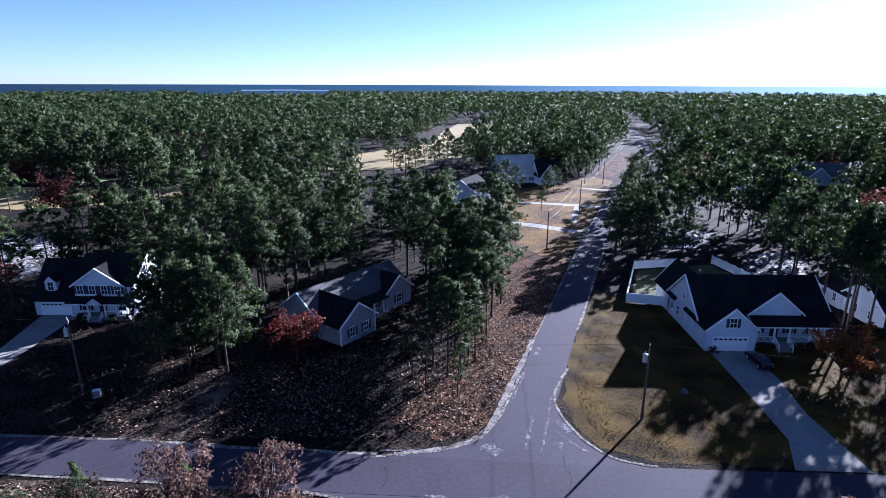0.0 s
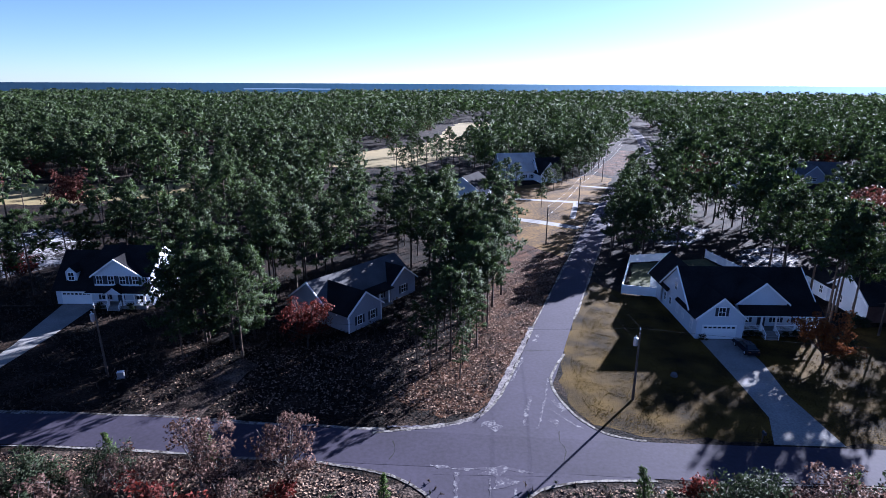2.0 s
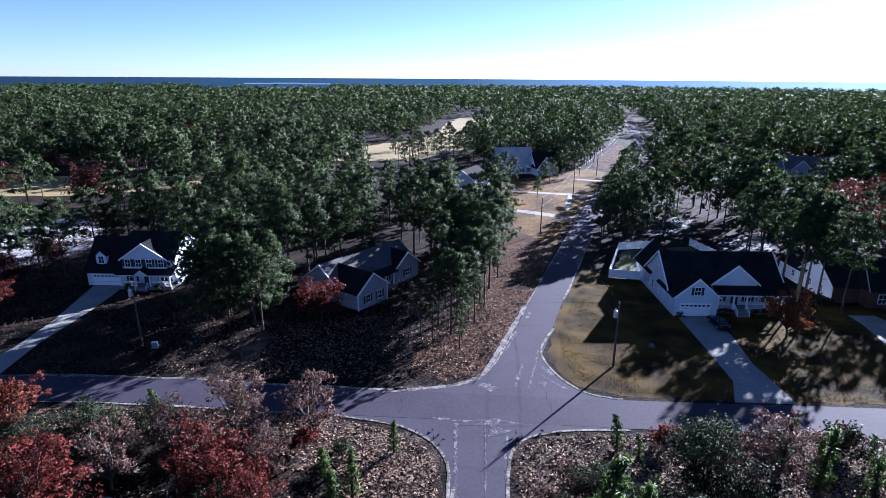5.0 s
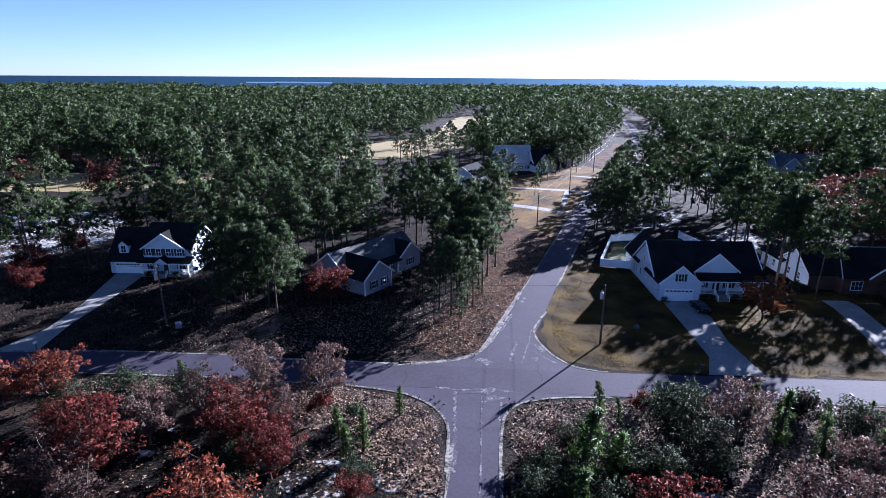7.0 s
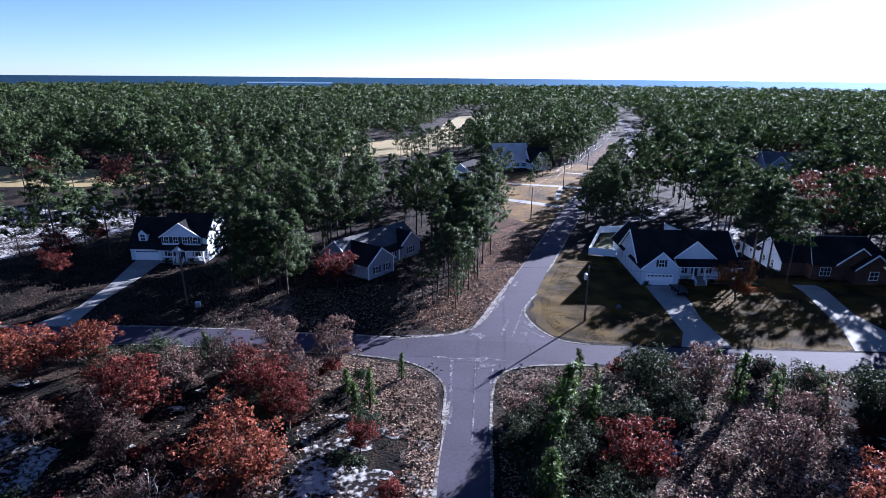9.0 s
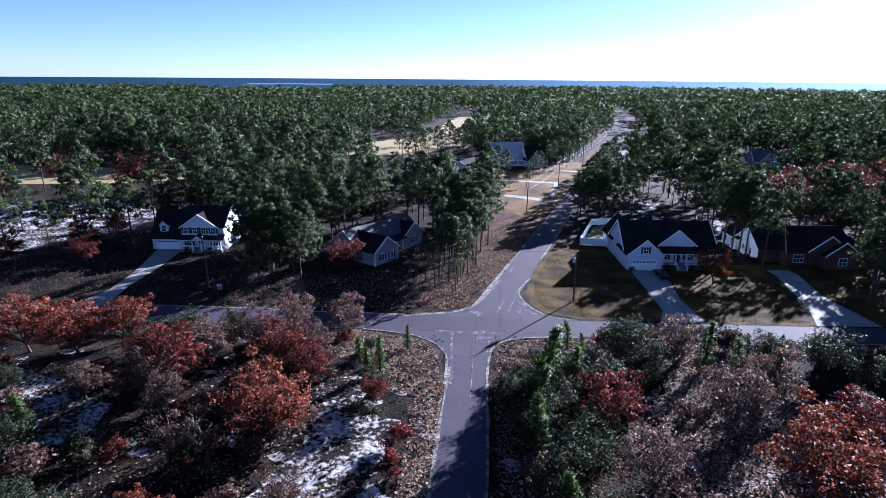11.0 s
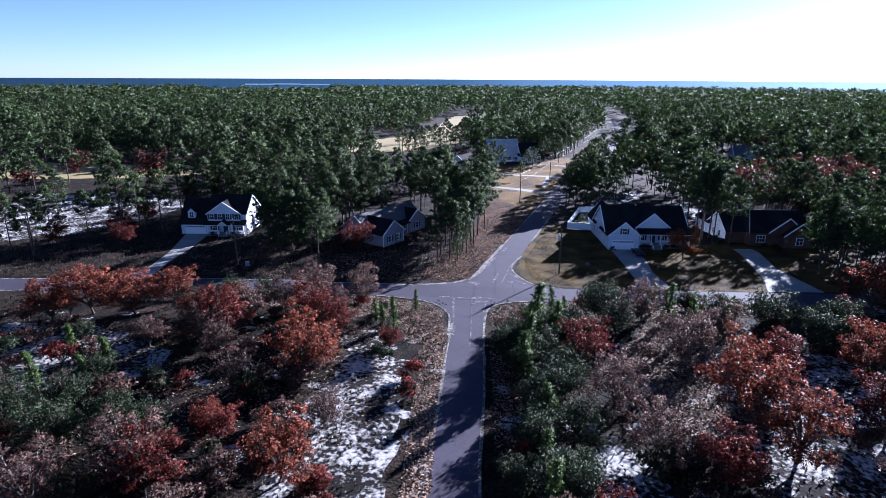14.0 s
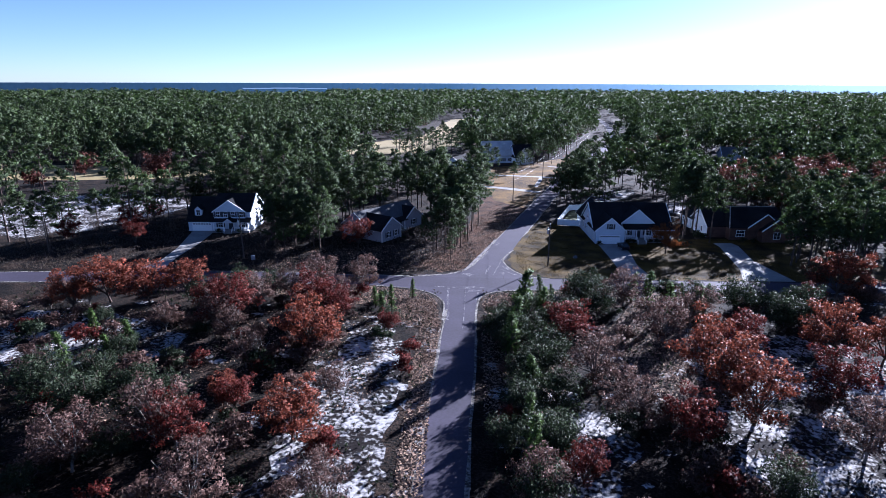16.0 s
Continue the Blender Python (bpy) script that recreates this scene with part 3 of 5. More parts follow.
railing(h, 44.7, 47.1, 36.7, 0.85)
railing(h, 49.5, 52.3, 36.7, 0.85)
railing(h, 52.5, 55.6, 36.7, 0.85)
stair_flight(h, 47.3, 49.3, 36.5, 0.85, 5)
garage_door(h, 40.2, 35.28, 4.9)
opening(h, 40.3, 35.28, 3.75, 0.95, 1.35, shutters=True, mullions=(1, 1))
for x in (45.6, 50.4, 53.8):
    opening(h, x, 38.46, 1.5, 1.0, 1.5)
entry_door(h, 48.1, 38.46, 0.85)
for y in (37.2, 40.6, 43.0, 46.2, 48.6):
    opening(h, 36.78, y, 1.2 if y > 38 else 1.0, 0.8, 1.4, 270, False)
opening(h, 36.78, 44.5, 4.6, 0.8, 1.2, 270, False)
part("rear_wing", gable_block("y", 50.0, 56.5, 40.0, 3.2, 0, 3.6, 7.3), SIDING, h)
part("rear_roof", gable_roof("y", 47.0, 56.9, 40.0, 3.2, 3.6, 7.3), ROOF_DARK, h)
part("trim", rake_trim("y", 56.92, 40.0, 3.2, 3.6, 7.3), TRIM, h)
for x, y in ((42.0, 47.2), (50.5, 47.0)):
    bm = rod(bmesh.new(), (x, y, 5.4), (x, y, 7.3), 0.06, 0.06)
    part("vent_pipe", bm, TRIM, h)

# two-storey house with a round dormer
h = thing("house", "two-storey white house with dark roof, dormer and porch", "house", pose(0, 0, 0))
part("wall", gable_block("x", -62.0, -52.2, 51.0, 5.0, 0, 5.5, 9.2), SIDING, h)
part("wall", gable_block("x", -69.0, -62.0, 51.0, 5.0, 0, 2.9, 8.2), SIDING, h)
part("wall", gable_block("y", 45.6, 50, -57.6, 4.1, 2.8, 5.5, 8.3), SIDING, h)
part("roof", gable_roof("x", -62.3, -51.8, 51.0, 5.0, 5.5, 9.2), ROOF_DARK, h)
part("roof", gable_roof("x", -69.4, -61.9, 51.0, 5.0, 2.9, 8.2), ROOF_DARK, h)
part("roof", gable_roof("y", 45.3, 51, -57.6, 4.1, 5.5, 8.3), ROOF_DARK, h)
part("trim", rake_trim("y", 45.28, -57.6, 4.1, 5.5, 8.3), TRIM, h)
part("trim", rake_trim("x", -51.78, 51.0, 5.0, 5.5, 9.2), TRIM, h)
part("dormer", gable_block("y", 46.9, 50.5, -66.4, 0.95, 3.4, 5.6, 6.5), SIDING, h)
part("dormer_roof", gable_roof("y", 46.7, 50.8, -66.4, 0.95, 5.6, 6.5, 0.2, 0.12), ROOF_DARK, h)
opening(h, -66.4, 46.88, 4.1, 0.95, 1.35, shutters=False, mullions=(1, 1))
part("porch_roof", extruded(bmesh.new(), [(43.9, 2.75), (46.0, 3.6), (46.0, 3.75), (43.9, 2.9)], "x", -62.6, -51.9), ROOF_DARK, h)
part("porch_gable", gable_block("y", 43.8, 46.0, -57.6, 1.3, 2.75, 2.9, 3.9), SIDING, h)
part("porch_gable_roof", gable_roof("y", 43.6, 46.0, -57.6, 1.3, 2.95, 3.95, 0.2, 0.12), ROOF_DARK, h)
part("gutter", boxed((-62.6, 43.8, 2.7, -51.9, 43.92, 2.84)), TRIM, h)
part("porch_floor", boxed((-61.9, 44.0, 0, -52.3, 46.0, 0.6)), CONCRETE, h)
for x in (-61.6, -59.0, -56.2, -54.3, -52.5):
    part("column", boxed((x - 0.1, 44.1, 0.6, x + 0.1, 44.3, 2.75), (x - 0.15, 44.05, 0.6, x + 0.15, 44.35, 0.72)), TRIM, h)
railing(h, -61.5, -59.1, 44.2, 0.6)
railing(h, -56.1, -52.6, 44.2, 0.6)
stair_flight(h, -58.6, -56.6, 44.0, 0.6, 3)
for x in (-60.7, -58.7, -56.7, -54.5):
    opening(h, x, 45.58, 3.95, 0.95, 1.4)
for x in (-60.4, -54.4):
    opening(h, x, 45.98, 1.0, 1.2, 1.5)
entry_door(h, -57.6, 45.98, 0.6)
garage_door(h, -65.4, 45.98, 4.9)
for y, z in ((48.5, 4.0), (53.5, 4.0), (48.5, 1.0), (53.5, 1.0)):
    opening(h, -52.18, y, z, 0.9, 1.4, 90, False)

# grey house turned across its lot
h = thing("house", "grey-sided single-storey house with grey shingle roof", "house", pose(-16.2, 35.4, 0, 0, 0, 53.5))
part("wall", gable_block("x", 0.0, 20.4, 9.3, 4.4, 0, 3.1, 6.3), GREY_SIDING, h)
part("wall", gable_block("y", 0.0, 9.0, 3.6, 3.6, 0, 3.1, 5.8), GREY_SIDING, h)
part("wall", gable_block("y", 4.0, 9.0, 17.1, 3.3, 0, 3.1, 5.6), GREY_SIDING, h)
part("roof", gable_roof("x", -0.3, 20.8, 9.3, 4.4, 3.1, 6.3), ROOF_GREY, h)
part("roof", gable_roof("y", -0.3, 8.6, 3.6, 3.6, 3.1, 5.8), ROOF_DARK, h)
part("roof", gable_roof("y", 3.7, 8.6, 17.1, 3.3, 3.1, 5.6), ROOF_DARK, h)
part("trim", rake_trim("y", -0.32, 3.6, 3.6, 3.1, 5.8), TRIM, h)
part("trim", rake_trim("y", 3.68, 17.1, 3.3, 3.1, 5.6), TRIM, h)
part("trim", rake_trim("x", -0.32, 9.3, 4.4, 3.1, 6.3), TRIM, h)
part("corner_board", boxed((-0.04, -0.04, 0, 0.14, 0.14, 3.1)), TRIM, h)
part("corner_board", boxed((7.06, -0.04, 0, 7.24, 0.14, 3.1)), TRIM, h)
part("porch_floor", boxed((7.4, 3.2, 0, 13.6, 4.9, 0.35)), CONCRETE, h)
for x in (8.4, 10.6, 12.8):
    part("column", boxed((x - 0.1, 3.4, 0.35, x + 0.1, 3.6, 2.9)), TRIM, h)
part("porch_roof", extruded(bmesh.new(), [(3.1, 2.8), (5.2, 3.4), (5.2, 3.55), (3.1, 2.95)], "x", 7.2, 13.8), ROOF_DARK, h)
for x in (2.3, 5.2):
    opening(h, x, -0.02, 0.9, 0.95, 1.4)
for x in (9.0, 12.2):
    opening(h, x, 4.88, 0.9, 0.95, 1.4)
entry_door(h, 10.6, 4.88, 0.35)
opening(h, 17.1, 3.98, 0.9, 1.2, 1.4)
opening(h, -0.02, 9.6, 1.4, 0.7, 0.9, 270, False)
part("wall_lamp", boxed((-0.14, 2.6, 2.3, 0.0, 2.78, 2.55)), TRIM, h)
part("wall_lamp", boxed((-0.14, -0.02, 2.3, -0.045, 0.16, 2.55)), TRIM, h)

# brick house with two nested gables
h = thing("house", "dark brick house with white-sided end and black roof", "house", pose(0, 0, 0))
part("wall", gable_block("x", 72.0, 88.0, 46.0, 6.2, 0, 3.2, 3.3), BRICK, h)
part("wall", gable_block("y", 37.5, 44, 82.6, 3.6, 0, 3.1, 5.9), BRICK, h)
part("wall", gable_block("y", 38.8, 45, 80.2, 4.1, 2.6, 3.7, 6.9), BRICK, h)
part("side_wall", gable_block("x", 67.2, 76.0, 47.3, 5.0, 0, 3.1, 6.5), SIDING, h, "white-sided gable end with small windows")
part("brick_face", boxed((67.22, 42.2, 0, 72.0, 42.28, 3.05)), BRICK, h)
bm = bmesh.new()
v = [bm.verts.new(p) for p in ((71.5, 39.3, 3.15), (88.5, 39.3, 3.15), (88.5, 52.7, 3.15), (71.5, 52.7, 3.15), (74.2, 46.0, 7.4), (85.8, 46.0, 7.4))]
for f in ((0, 1, 5, 4), (1, 2, 5), (2, 3, 4, 5), (3, 0, 4), (3, 2, 1, 0)):
    bm.faces.new([v[i] for i in f])
part("roof", bm, ROOF_DARK, h, "black hipped shingle roof")
part("ridge_cap", rod(rod(bmesh.new(), (71.5, 39.3, 3.2), (74.2, 46, 7.45), 0.09, 0.09), (74.2, 46, 7.45), (85.8, 46, 7.45), 0.06, 0.06), ROOF_PALE, h)
part("roof", gable_roof("y", 37.2, 44, 82.6, 3.6, 3.1, 5.9), ROOF_DARK, h)
part("roof", gable_roof("y", 38.5, 45, 80.2, 4.1, 3.7, 6.9), ROOF_DARK, h)
part("roof", gable_roof("x", 66.85, 77.0, 47.3, 5.0, 3.1, 6.5), ROOF_DARK, h)
part("trim", rake_trim("x", 66.83, 47.3, 5.0, 3.1, 6.5), TRIM, h)
part("side_wall", gable_block("y", 52.0, 58.6, 70.0, 3.2, 0, 3.0, 4.9), SIDING, h)
part("roof", gable_roof("y", 50.0, 58.9, 70.0, 3.2, 3.0, 4.9), ROOF_DARK, h)
for x, y in ((67.18, 45.4), (67.18, 48.8), (66.78, 53.6), (66.78, 56.4)):
    opening(h, x, y, 1.0, 0.8, 1.3, 270, False)
part("trim", rake_trim("y", 37.18, 82.6, 3.6, 3.1, 5.9), TRIM, h)
part("trim", rake_trim("y", 38.48, 80.2, 4.1, 3.7, 6.9), TRIM, h)
opening(h, 74.6, 39.78, 0.9, 2.0, 1.6, 0, False, (2, 1))
opening(h, 82.6, 37.48, 0.9, 1.6, 1.6, 0, False, (1, 1))

# houses further up the street and in the woods


def far_house(x, y, turn, length, depth, eave, ridge, walls, roofs, label, wing=True):
    h = thing("house", label, "house", pose(x, y, 0, 0, 0, turn), "houses among the pines")
    part("wall", gable_block("x", 0, length, depth / 2, depth / 2, 0, eave, ridge), walls, h)
    part("roof", gable_roof("x", -0.4, length + 0.4, depth / 2, depth / 2, eave, ridge), roofs, h)
    part("trim", rake_trim("x", -0.42, depth / 2, depth / 2, eave, ridge), TRIM, h)
    if wing:
        part("wall", gable_block("y", -3.2, depth / 2, length * 0.3, 3.4, 0, eave, ridge * 0.9), walls, h)
        part("roof", gable_roof("y", -3.6, depth / 2, length * 0.3, 3.4, eave, ridge * 0.9), roofs, h)
        part("trim", rake_trim("y", -3.62, length * 0.3, 3.4, eave, ridge * 0.9), TRIM, h)
        opening(h, length * 0.3, -3.22, 0.9, 1.4, 1.5, 0, False)
    for f in (0.62, 0.84):
        opening(h, length * f, -0.02, 0.9, 1.1, 1.4)
    opening(h, -0.02, depth * 0.5, 0.9, 1.0, 1.4, 270, False)
    return h


far_house(18.5, 178, 12, 15, 13, 3.6, 10.0, SIDING, ROOF_PALE, "white house with steep pale shingle roof", False)
far_house(33, 177, 14, 10, 10, 3.4, 8.6, SIDING, ROOF_DARK, "white house wing with dark steep roof and front gable")
far_house(7, 131, 66, 13, 10, 5.2, 8.6, SIDING, ROOF_DARK, "two-storey white house hidden by pines", False)
far_house(98, 170, -20, 18, 12, 3.4, 7.5, SIDING, ROOF_DARK, "white house with dark roof among pines")
far_house(136, 182, -12, 17, 12, 3.4, 7.4, GREY_SIDING, ROOF_GREY, "grey house with grey roof among pines")
far_house(226, 252, -20, 19, 13, 3.4, 7.6, GREY_SIDING, ROOF_GREY, "grey house with grey roof among pines")

# ---- white yard fence ----
fence = thing("fence", "white vinyl privacy fence round the back yard", "fence")
corners = [(36.6, 52.6), (30.9, 54.2), (38.0, 73.0), (47.0, 75.0), (56.0, 77.4), (58.7, 63.6), (57.0, 57.0)]
for (x0, y0), (x1, y1) in zip(corners, corners[1:]):
    if x0 == 47.0:
        continue
    n = max(1, round(math.dist((x0, y0), (x1, y1)) / 2.4))
    a = math.degrees(math.atan2(y1 - y0, x1 - x0))
    w = math.dist((x0, y0), (x1, y1)) / n
    for i in range(n):
        px, py = x0 + (x1 - x0) * i / n, y0 + (y1 - y0) * i / n
        p = part("post", boxed((-0.065, -0.065, 0, 0.065, 0.065, 1.9), (-0.09, -0.09, 1.9, 0.09, 0.09, 1.96)), VINYL, fence)
        p.location = (px, py, 0)
        m = pose(px, py, 0, 0, 0, a)
        bm, k, outline = bmesh.new(), 11, []
        for j in range(k):
            s0, s1 = 0.07 + (w - 0.14) * j / k, 0.07 + (w - 0.14) * (j + 1) / k
            outline += [(s0, -0.008), (s0 + 0.012, -0.02), (s1 - 0.012, -0.02), (s1, -0.008)]
        outline += [(q[0], -q[1]) for q in reversed(outline)]
        low, top = [bm.verts.new((*q, 0.2)) for q in outline], [bm.verts.new((*q, 1.72)) for q in outline]
        bm.faces.new(low)
        bm.faces.new(top[::-1])
        for j in range(len(low)):
            bm.faces.new((low[j], top[j], top[(j + 1) % len(low)], low[(j + 1) % len(low)]))
        part("panel", bm, VINYL, fence).matrix_basis = m
        for z in (0.12, 1.66):
            part("rail", boxed((0.065, -0.035, z, w - 0.065, 0.035, z + 0.14)), VINYL, fence).matrix_basis = m

# ---- power poles and lines ----


def power_pole(x, y, h, turn, drum=True, lean=0.0):
    p = thing("power_pole", "weathered wooden power pole with a grey transformer" if drum else "weathered wooden power pole", "power pole", pose(x, y, 0, 0, lean, turn), "power poles")
    bm = bmesh.new()
    for k in range(4):
        rod(bm, (0, 0, h * k / 4), (0, 0, h * (k + 1) / 4), 0.17 - 0.018 * k, 0.17 - 0.018 * (k + 1), 8)
    part("pole", bm, WOOD, p)
    part("bracket", boxed((-0.06, -0.28, h - 0.5, 0.06, 0.1, h - 0.42)), STEEL, p)
    for z, y0 in ((h, 0), (h - 0.45, -0.25)):
        bm = rod(bmesh.new(), (0, y0, z), (0, y0, z + 0.28), 0.05, 0.03, 6)
        part("insulator", bm, TRIM, p)
    if drum:
        bm = rod(bmesh.new(), (0.38, 0, h - 2.1), (0.38, 0, h - 1.15), 0.27, 0.27, 12)
        rod(bm, (0.38, 0, h - 1.15), (0.38, 0, h - 1.05), 0.27, 0.12, 12)
        d = part("transformer", bm, STEEL, p, "galvanised grey transformer drum")
        part("bushing", rod(bmesh.new(), (0.38, 0.1, h - 1.06), (0.38, 0.16, h - 0.7), 0.05, 0.035, 6), TRIM, d)
        part("hanger", boxed((0.1, -0.05, h - 1.9, 0.16, 0.05, h - 1.3)), STEEL, p)
    return p


power_pole(22.0, 17.5, 9.4, 160)
power_pole(-45.9, 21.8, 9.9, 200, True, 1.0)
power_pole(22.0, 86.9, 9.2, 20, False)
power_pole(39.0, 131.0, 9.2, 20, False)
power_pole(58.0, 178.0, 9.2, 20, False)
power_pole(-93.5, 26.5, 9.5, 200, False)


def cable(a, b, sag, r=0.012, material=WIRE):
    a, b = Vector(a), Vector(b)
    cu = bpy.data.curves.new("cable", "CURVE")
    cu.dimensions, cu.bevel_depth, cu.bevel_resolution = "3D", r, 1
    sp = cu.splines.new("POLY")
    sp.points.add(16)
    for i in range(17):
        f = i / 16
        q = a.lerp(b, f)
        sp.points[i].co = (q.x, q.y, q.z - 4 * sag * f * (1 - f), 1)
    cu.materials.append(material)
    return tagged(new("power_line", cu), "thin sagging overhead power cable between poles", "cable", "power lines")


for dz in (9.6, 7.4):
    cable((22, 17.5, dz), (22, 86.9, dz - 0.2), 1.0)
    cable((22, 86.9, dz - 0.2), (39, 131, dz - 0.2), 0.8, 0.018, WIRE_LIT)
    cable((39, 131, dz - 0.2), (58, 178, dz - 0.2), 0.8, 0.018, WIRE_LIT)
    cable((58, 178, dz - 0.2), (90, 262, dz), 1.2, 0.018, WIRE_LIT)
cable((-45.9, 21.8, 10.1), (22, 17.5, 9.6), 1.3)
cable((-93.5, 26.5, 9.7), (-45.9, 21.8, 10.1), 1.1)
cable((22, 17.5, 9.6), (95, 13, 9.4), 1.4)
cable((22, 86.9, 7.0), (8, 74, 5.0), 0.6, 0.018, WIRE_LIT)


# ---- small things by the street ----


def mailbox(x, y, turn, colour, label):
    m = thing("mailbox", label, "mailbox", pose(x, y, 0, 0, 0, turn), "mailboxes")
    part("post", boxed((-0.06, -0.06, 0, 0.06, 0.06, 1.05)), WOOD, m)
    part("arm", boxed((-0.05, -0.35, 0.95, 0.05, 0.25, 1.04)), WOOD, m)
    prof = [(-0.13, 1.05), (0.13, 1.05)] + [(0.13 * math.cos(a * math.pi / 8), 1.2 + 0.13 * math.sin(a * math.pi / 8)) for a in range(9)]
    part("box", extruded(bmesh.new(), prof, "y", -0.42, 0.1), colour, m)
    part("flag", boxed((0.132, -0.2, 1.15, 0.15, -0.16, 1.4)), CLAY, m)


mailbox(-60.6, 12.9, 0, TRIM, "white mailbox on a wooden post by the driveway")
mailbox(49.0, 2.0, 180, SHUTTER, "dark mailbox on a wooden post by the street")
mailbox(33.6, 9.4, 0, SHUTTER, "dark mailbox on a wooden post by the driveway")
mailbox(48.6, 137.0, -70, SHUTTER, "dark mailbox on a wooden post by the street")
mailbox(62.0, 166.0, -70, SHUTTER, "dark mailbox on a wooden post by the street")

dome = thing("well_cover", "small grey domed well cover on the lawn", "well cover", pose(29.3, 23.6, 0))
bm = bmesh.new()
bmesh.ops.create_uvsphere(bm, u_segments=14, v_segments=8, radius=0.42)
for v in bm.verts:
    v.co.z = max(v.co.z * 0.9 + 0.2, 0)
part("shell", bm, COVER, dome)
part("rim", rod(bmesh.new(), (0, 0, 0), (0, 0, 0.1), 0.48, 0.48, 14), COVER, dome)
cab = thing("utility_cabinet", "small pale utility cabinet beside the power pole", "utility box", pose(-43.6, 21.0, 0, 0, 0, 20))
part("cabinet", boxed((-0.4, -0.3, 0.1, 0.4, 0.3, 0.85)), STEEL, cab)
part("plinth", boxed((-0.5, -0.4, 0, 0.5, 0.4, 0.1)), CONCRETE, cab)
part("lid", boxed((-0.43, -0.33, 0.85, 0.43, 0.33, 0.9)), STEEL, cab)


# ---- parked car ----


def car(x, y, turn, paint, label):
    c = thing("car", label, "car", pose(x, y, 0, 0, 0, turn))
    bm = extruded(bmesh.new(), [(-2.3, 0.32), (2.28, 0.32), (2.34, 0.62), (2.2, 0.86), (1.0, 0.98), (-1.75, 1.02), (-2.32, 0.96), (-2.38, 0.6)], "y", -0.88, 0.88)
    bmesh.ops.bevel(bm, geom=bm.edges[:], offset=0.07, segments=2, affect="EDGES")
    part("body", bm, paint, c)
    bm = bmesh.new()
    low = [bm.verts.new(p) for p in ((-1.95, -0.78, 0.99), (1.0, -0.78, 0.97), (1.0, 0.78, 0.97), (-1.95, 0.78, 0.99))]
    top = [bm.verts.new(p) for p in ((-1.25, -0.6, 1.44), (0.2, -0.6, 1.46), (0.2, 0.6, 1.46), (-1.25, 0.6, 1.44))]
    bm.faces.new(top)
    bm.faces.new(low[::-1])
    for i in range(4):
        bm.faces.new((low[i], low[(i + 1) % 4], top[(i + 1) % 4], top[i]))
    bmesh.ops.bevel(bm, geom=bm.edges[:], offset=0.05, segments=2, affect="EDGES")
    part("cabin", bm, paint, c)
    for name, q in (("windscreen", ((0.93, -0.66, 1.02), (0.93, 0.66, 1.02), (0.27, 0.54, 1.42), (0.27, -0.54, 1.42))), ("rear_window", ((-1.86, 0.66, 1.04), (-1.86, -0.66, 1.04), (-1.32, -0.54, 1.40), (-1.32, 0.54, 1.40)))):
        bm = bmesh.new()
        f = bm.faces.new([bm.verts.new(p) for p in q])
        bm.normal_update()
        part(name, bmesh_shift(bm, f.normal * 0.012), GLASS, c)
    for s in (-1, 1):
        for x0, x1, u0, u1 in ((-1.65, -0.55, -1.18, -0.55), (-0.47, 0.78, -0.47, 0.14)):
            bm = bmesh.new()
            f = bm.faces.new([bm.verts.new(p) for p in ((x0, s * 0.775, 1.04), (x1, s * 0.775, 1.04), (u1, s * 0.63, 1.40), (u0, s * 0.63, 1.40))])
            bm.normal_update()
            part("side_window", bmesh_shift(bm, Vector((0, s * 0.02, 0.01))), GLASS, c)
        for px in (-1.42, 1.42):
            w = part("wheel", rod(bmesh.new(), (px, s * 0.70, 0.33), (px, s * 0.90, 0.33), 0.33, 0.33, 18), WIRE, c, "black rubber tyre")
            part("rim", rod(bmesh.new(), (px, s * 0.90, 0.33), (px, s * 0.915, 0.33), 0.21, 0.19, 12), STEEL, w)
        part("headlight", boxed((2.2, s * 0.62 - 0.17, 0.64, 2.345, s * 0.62 + 0.17, 0.78)), TRIM, c)
        part("tail_light", boxed((-2.385, s * 0.66 - 0.16, 0.7, -2.25, s * 0.66 + 0.16, 0.86)), CLAY, c)
        part("mirror", boxed((0.62, s * 0.98 - 0.09, 0.98, 0.76, s * 0.98 + 0.09, 1.1)), paint, c)
    for px in (2.33, -2.37):
        part("bumper", boxed((px - 0.06, -0.82, 0.36, px + 0.06, 0.82, 0.52)), paint, c)


def bmesh_shift(bm, d):
    bmesh.ops.translate(bm, verts=bm.verts[:], vec=d)
    return bm


car(42.6, 31.6, 91, CAR_PAINT, "dark blue parked saloon car on the driveway")

# ---- trees ----


def leafed(v, n):
    """Turns each triangle's front and its normals the way its spray of foliage faces."""
    n = n / np.maximum(np.linalg.norm(n, axis=1, keepdims=True), 1e-6)
    tri = v.reshape(-1, 3, 3)
    g = np.cross(tri[:, 1] - tri[:, 0], tri[:, 2] - tri[:, 0])
    back = (g * n).sum(1) < 0
    tri[back] = tri[back][:, [0, 2, 1]]
    return tri.reshape(-1, 3), np.repeat(n, 3, 0)


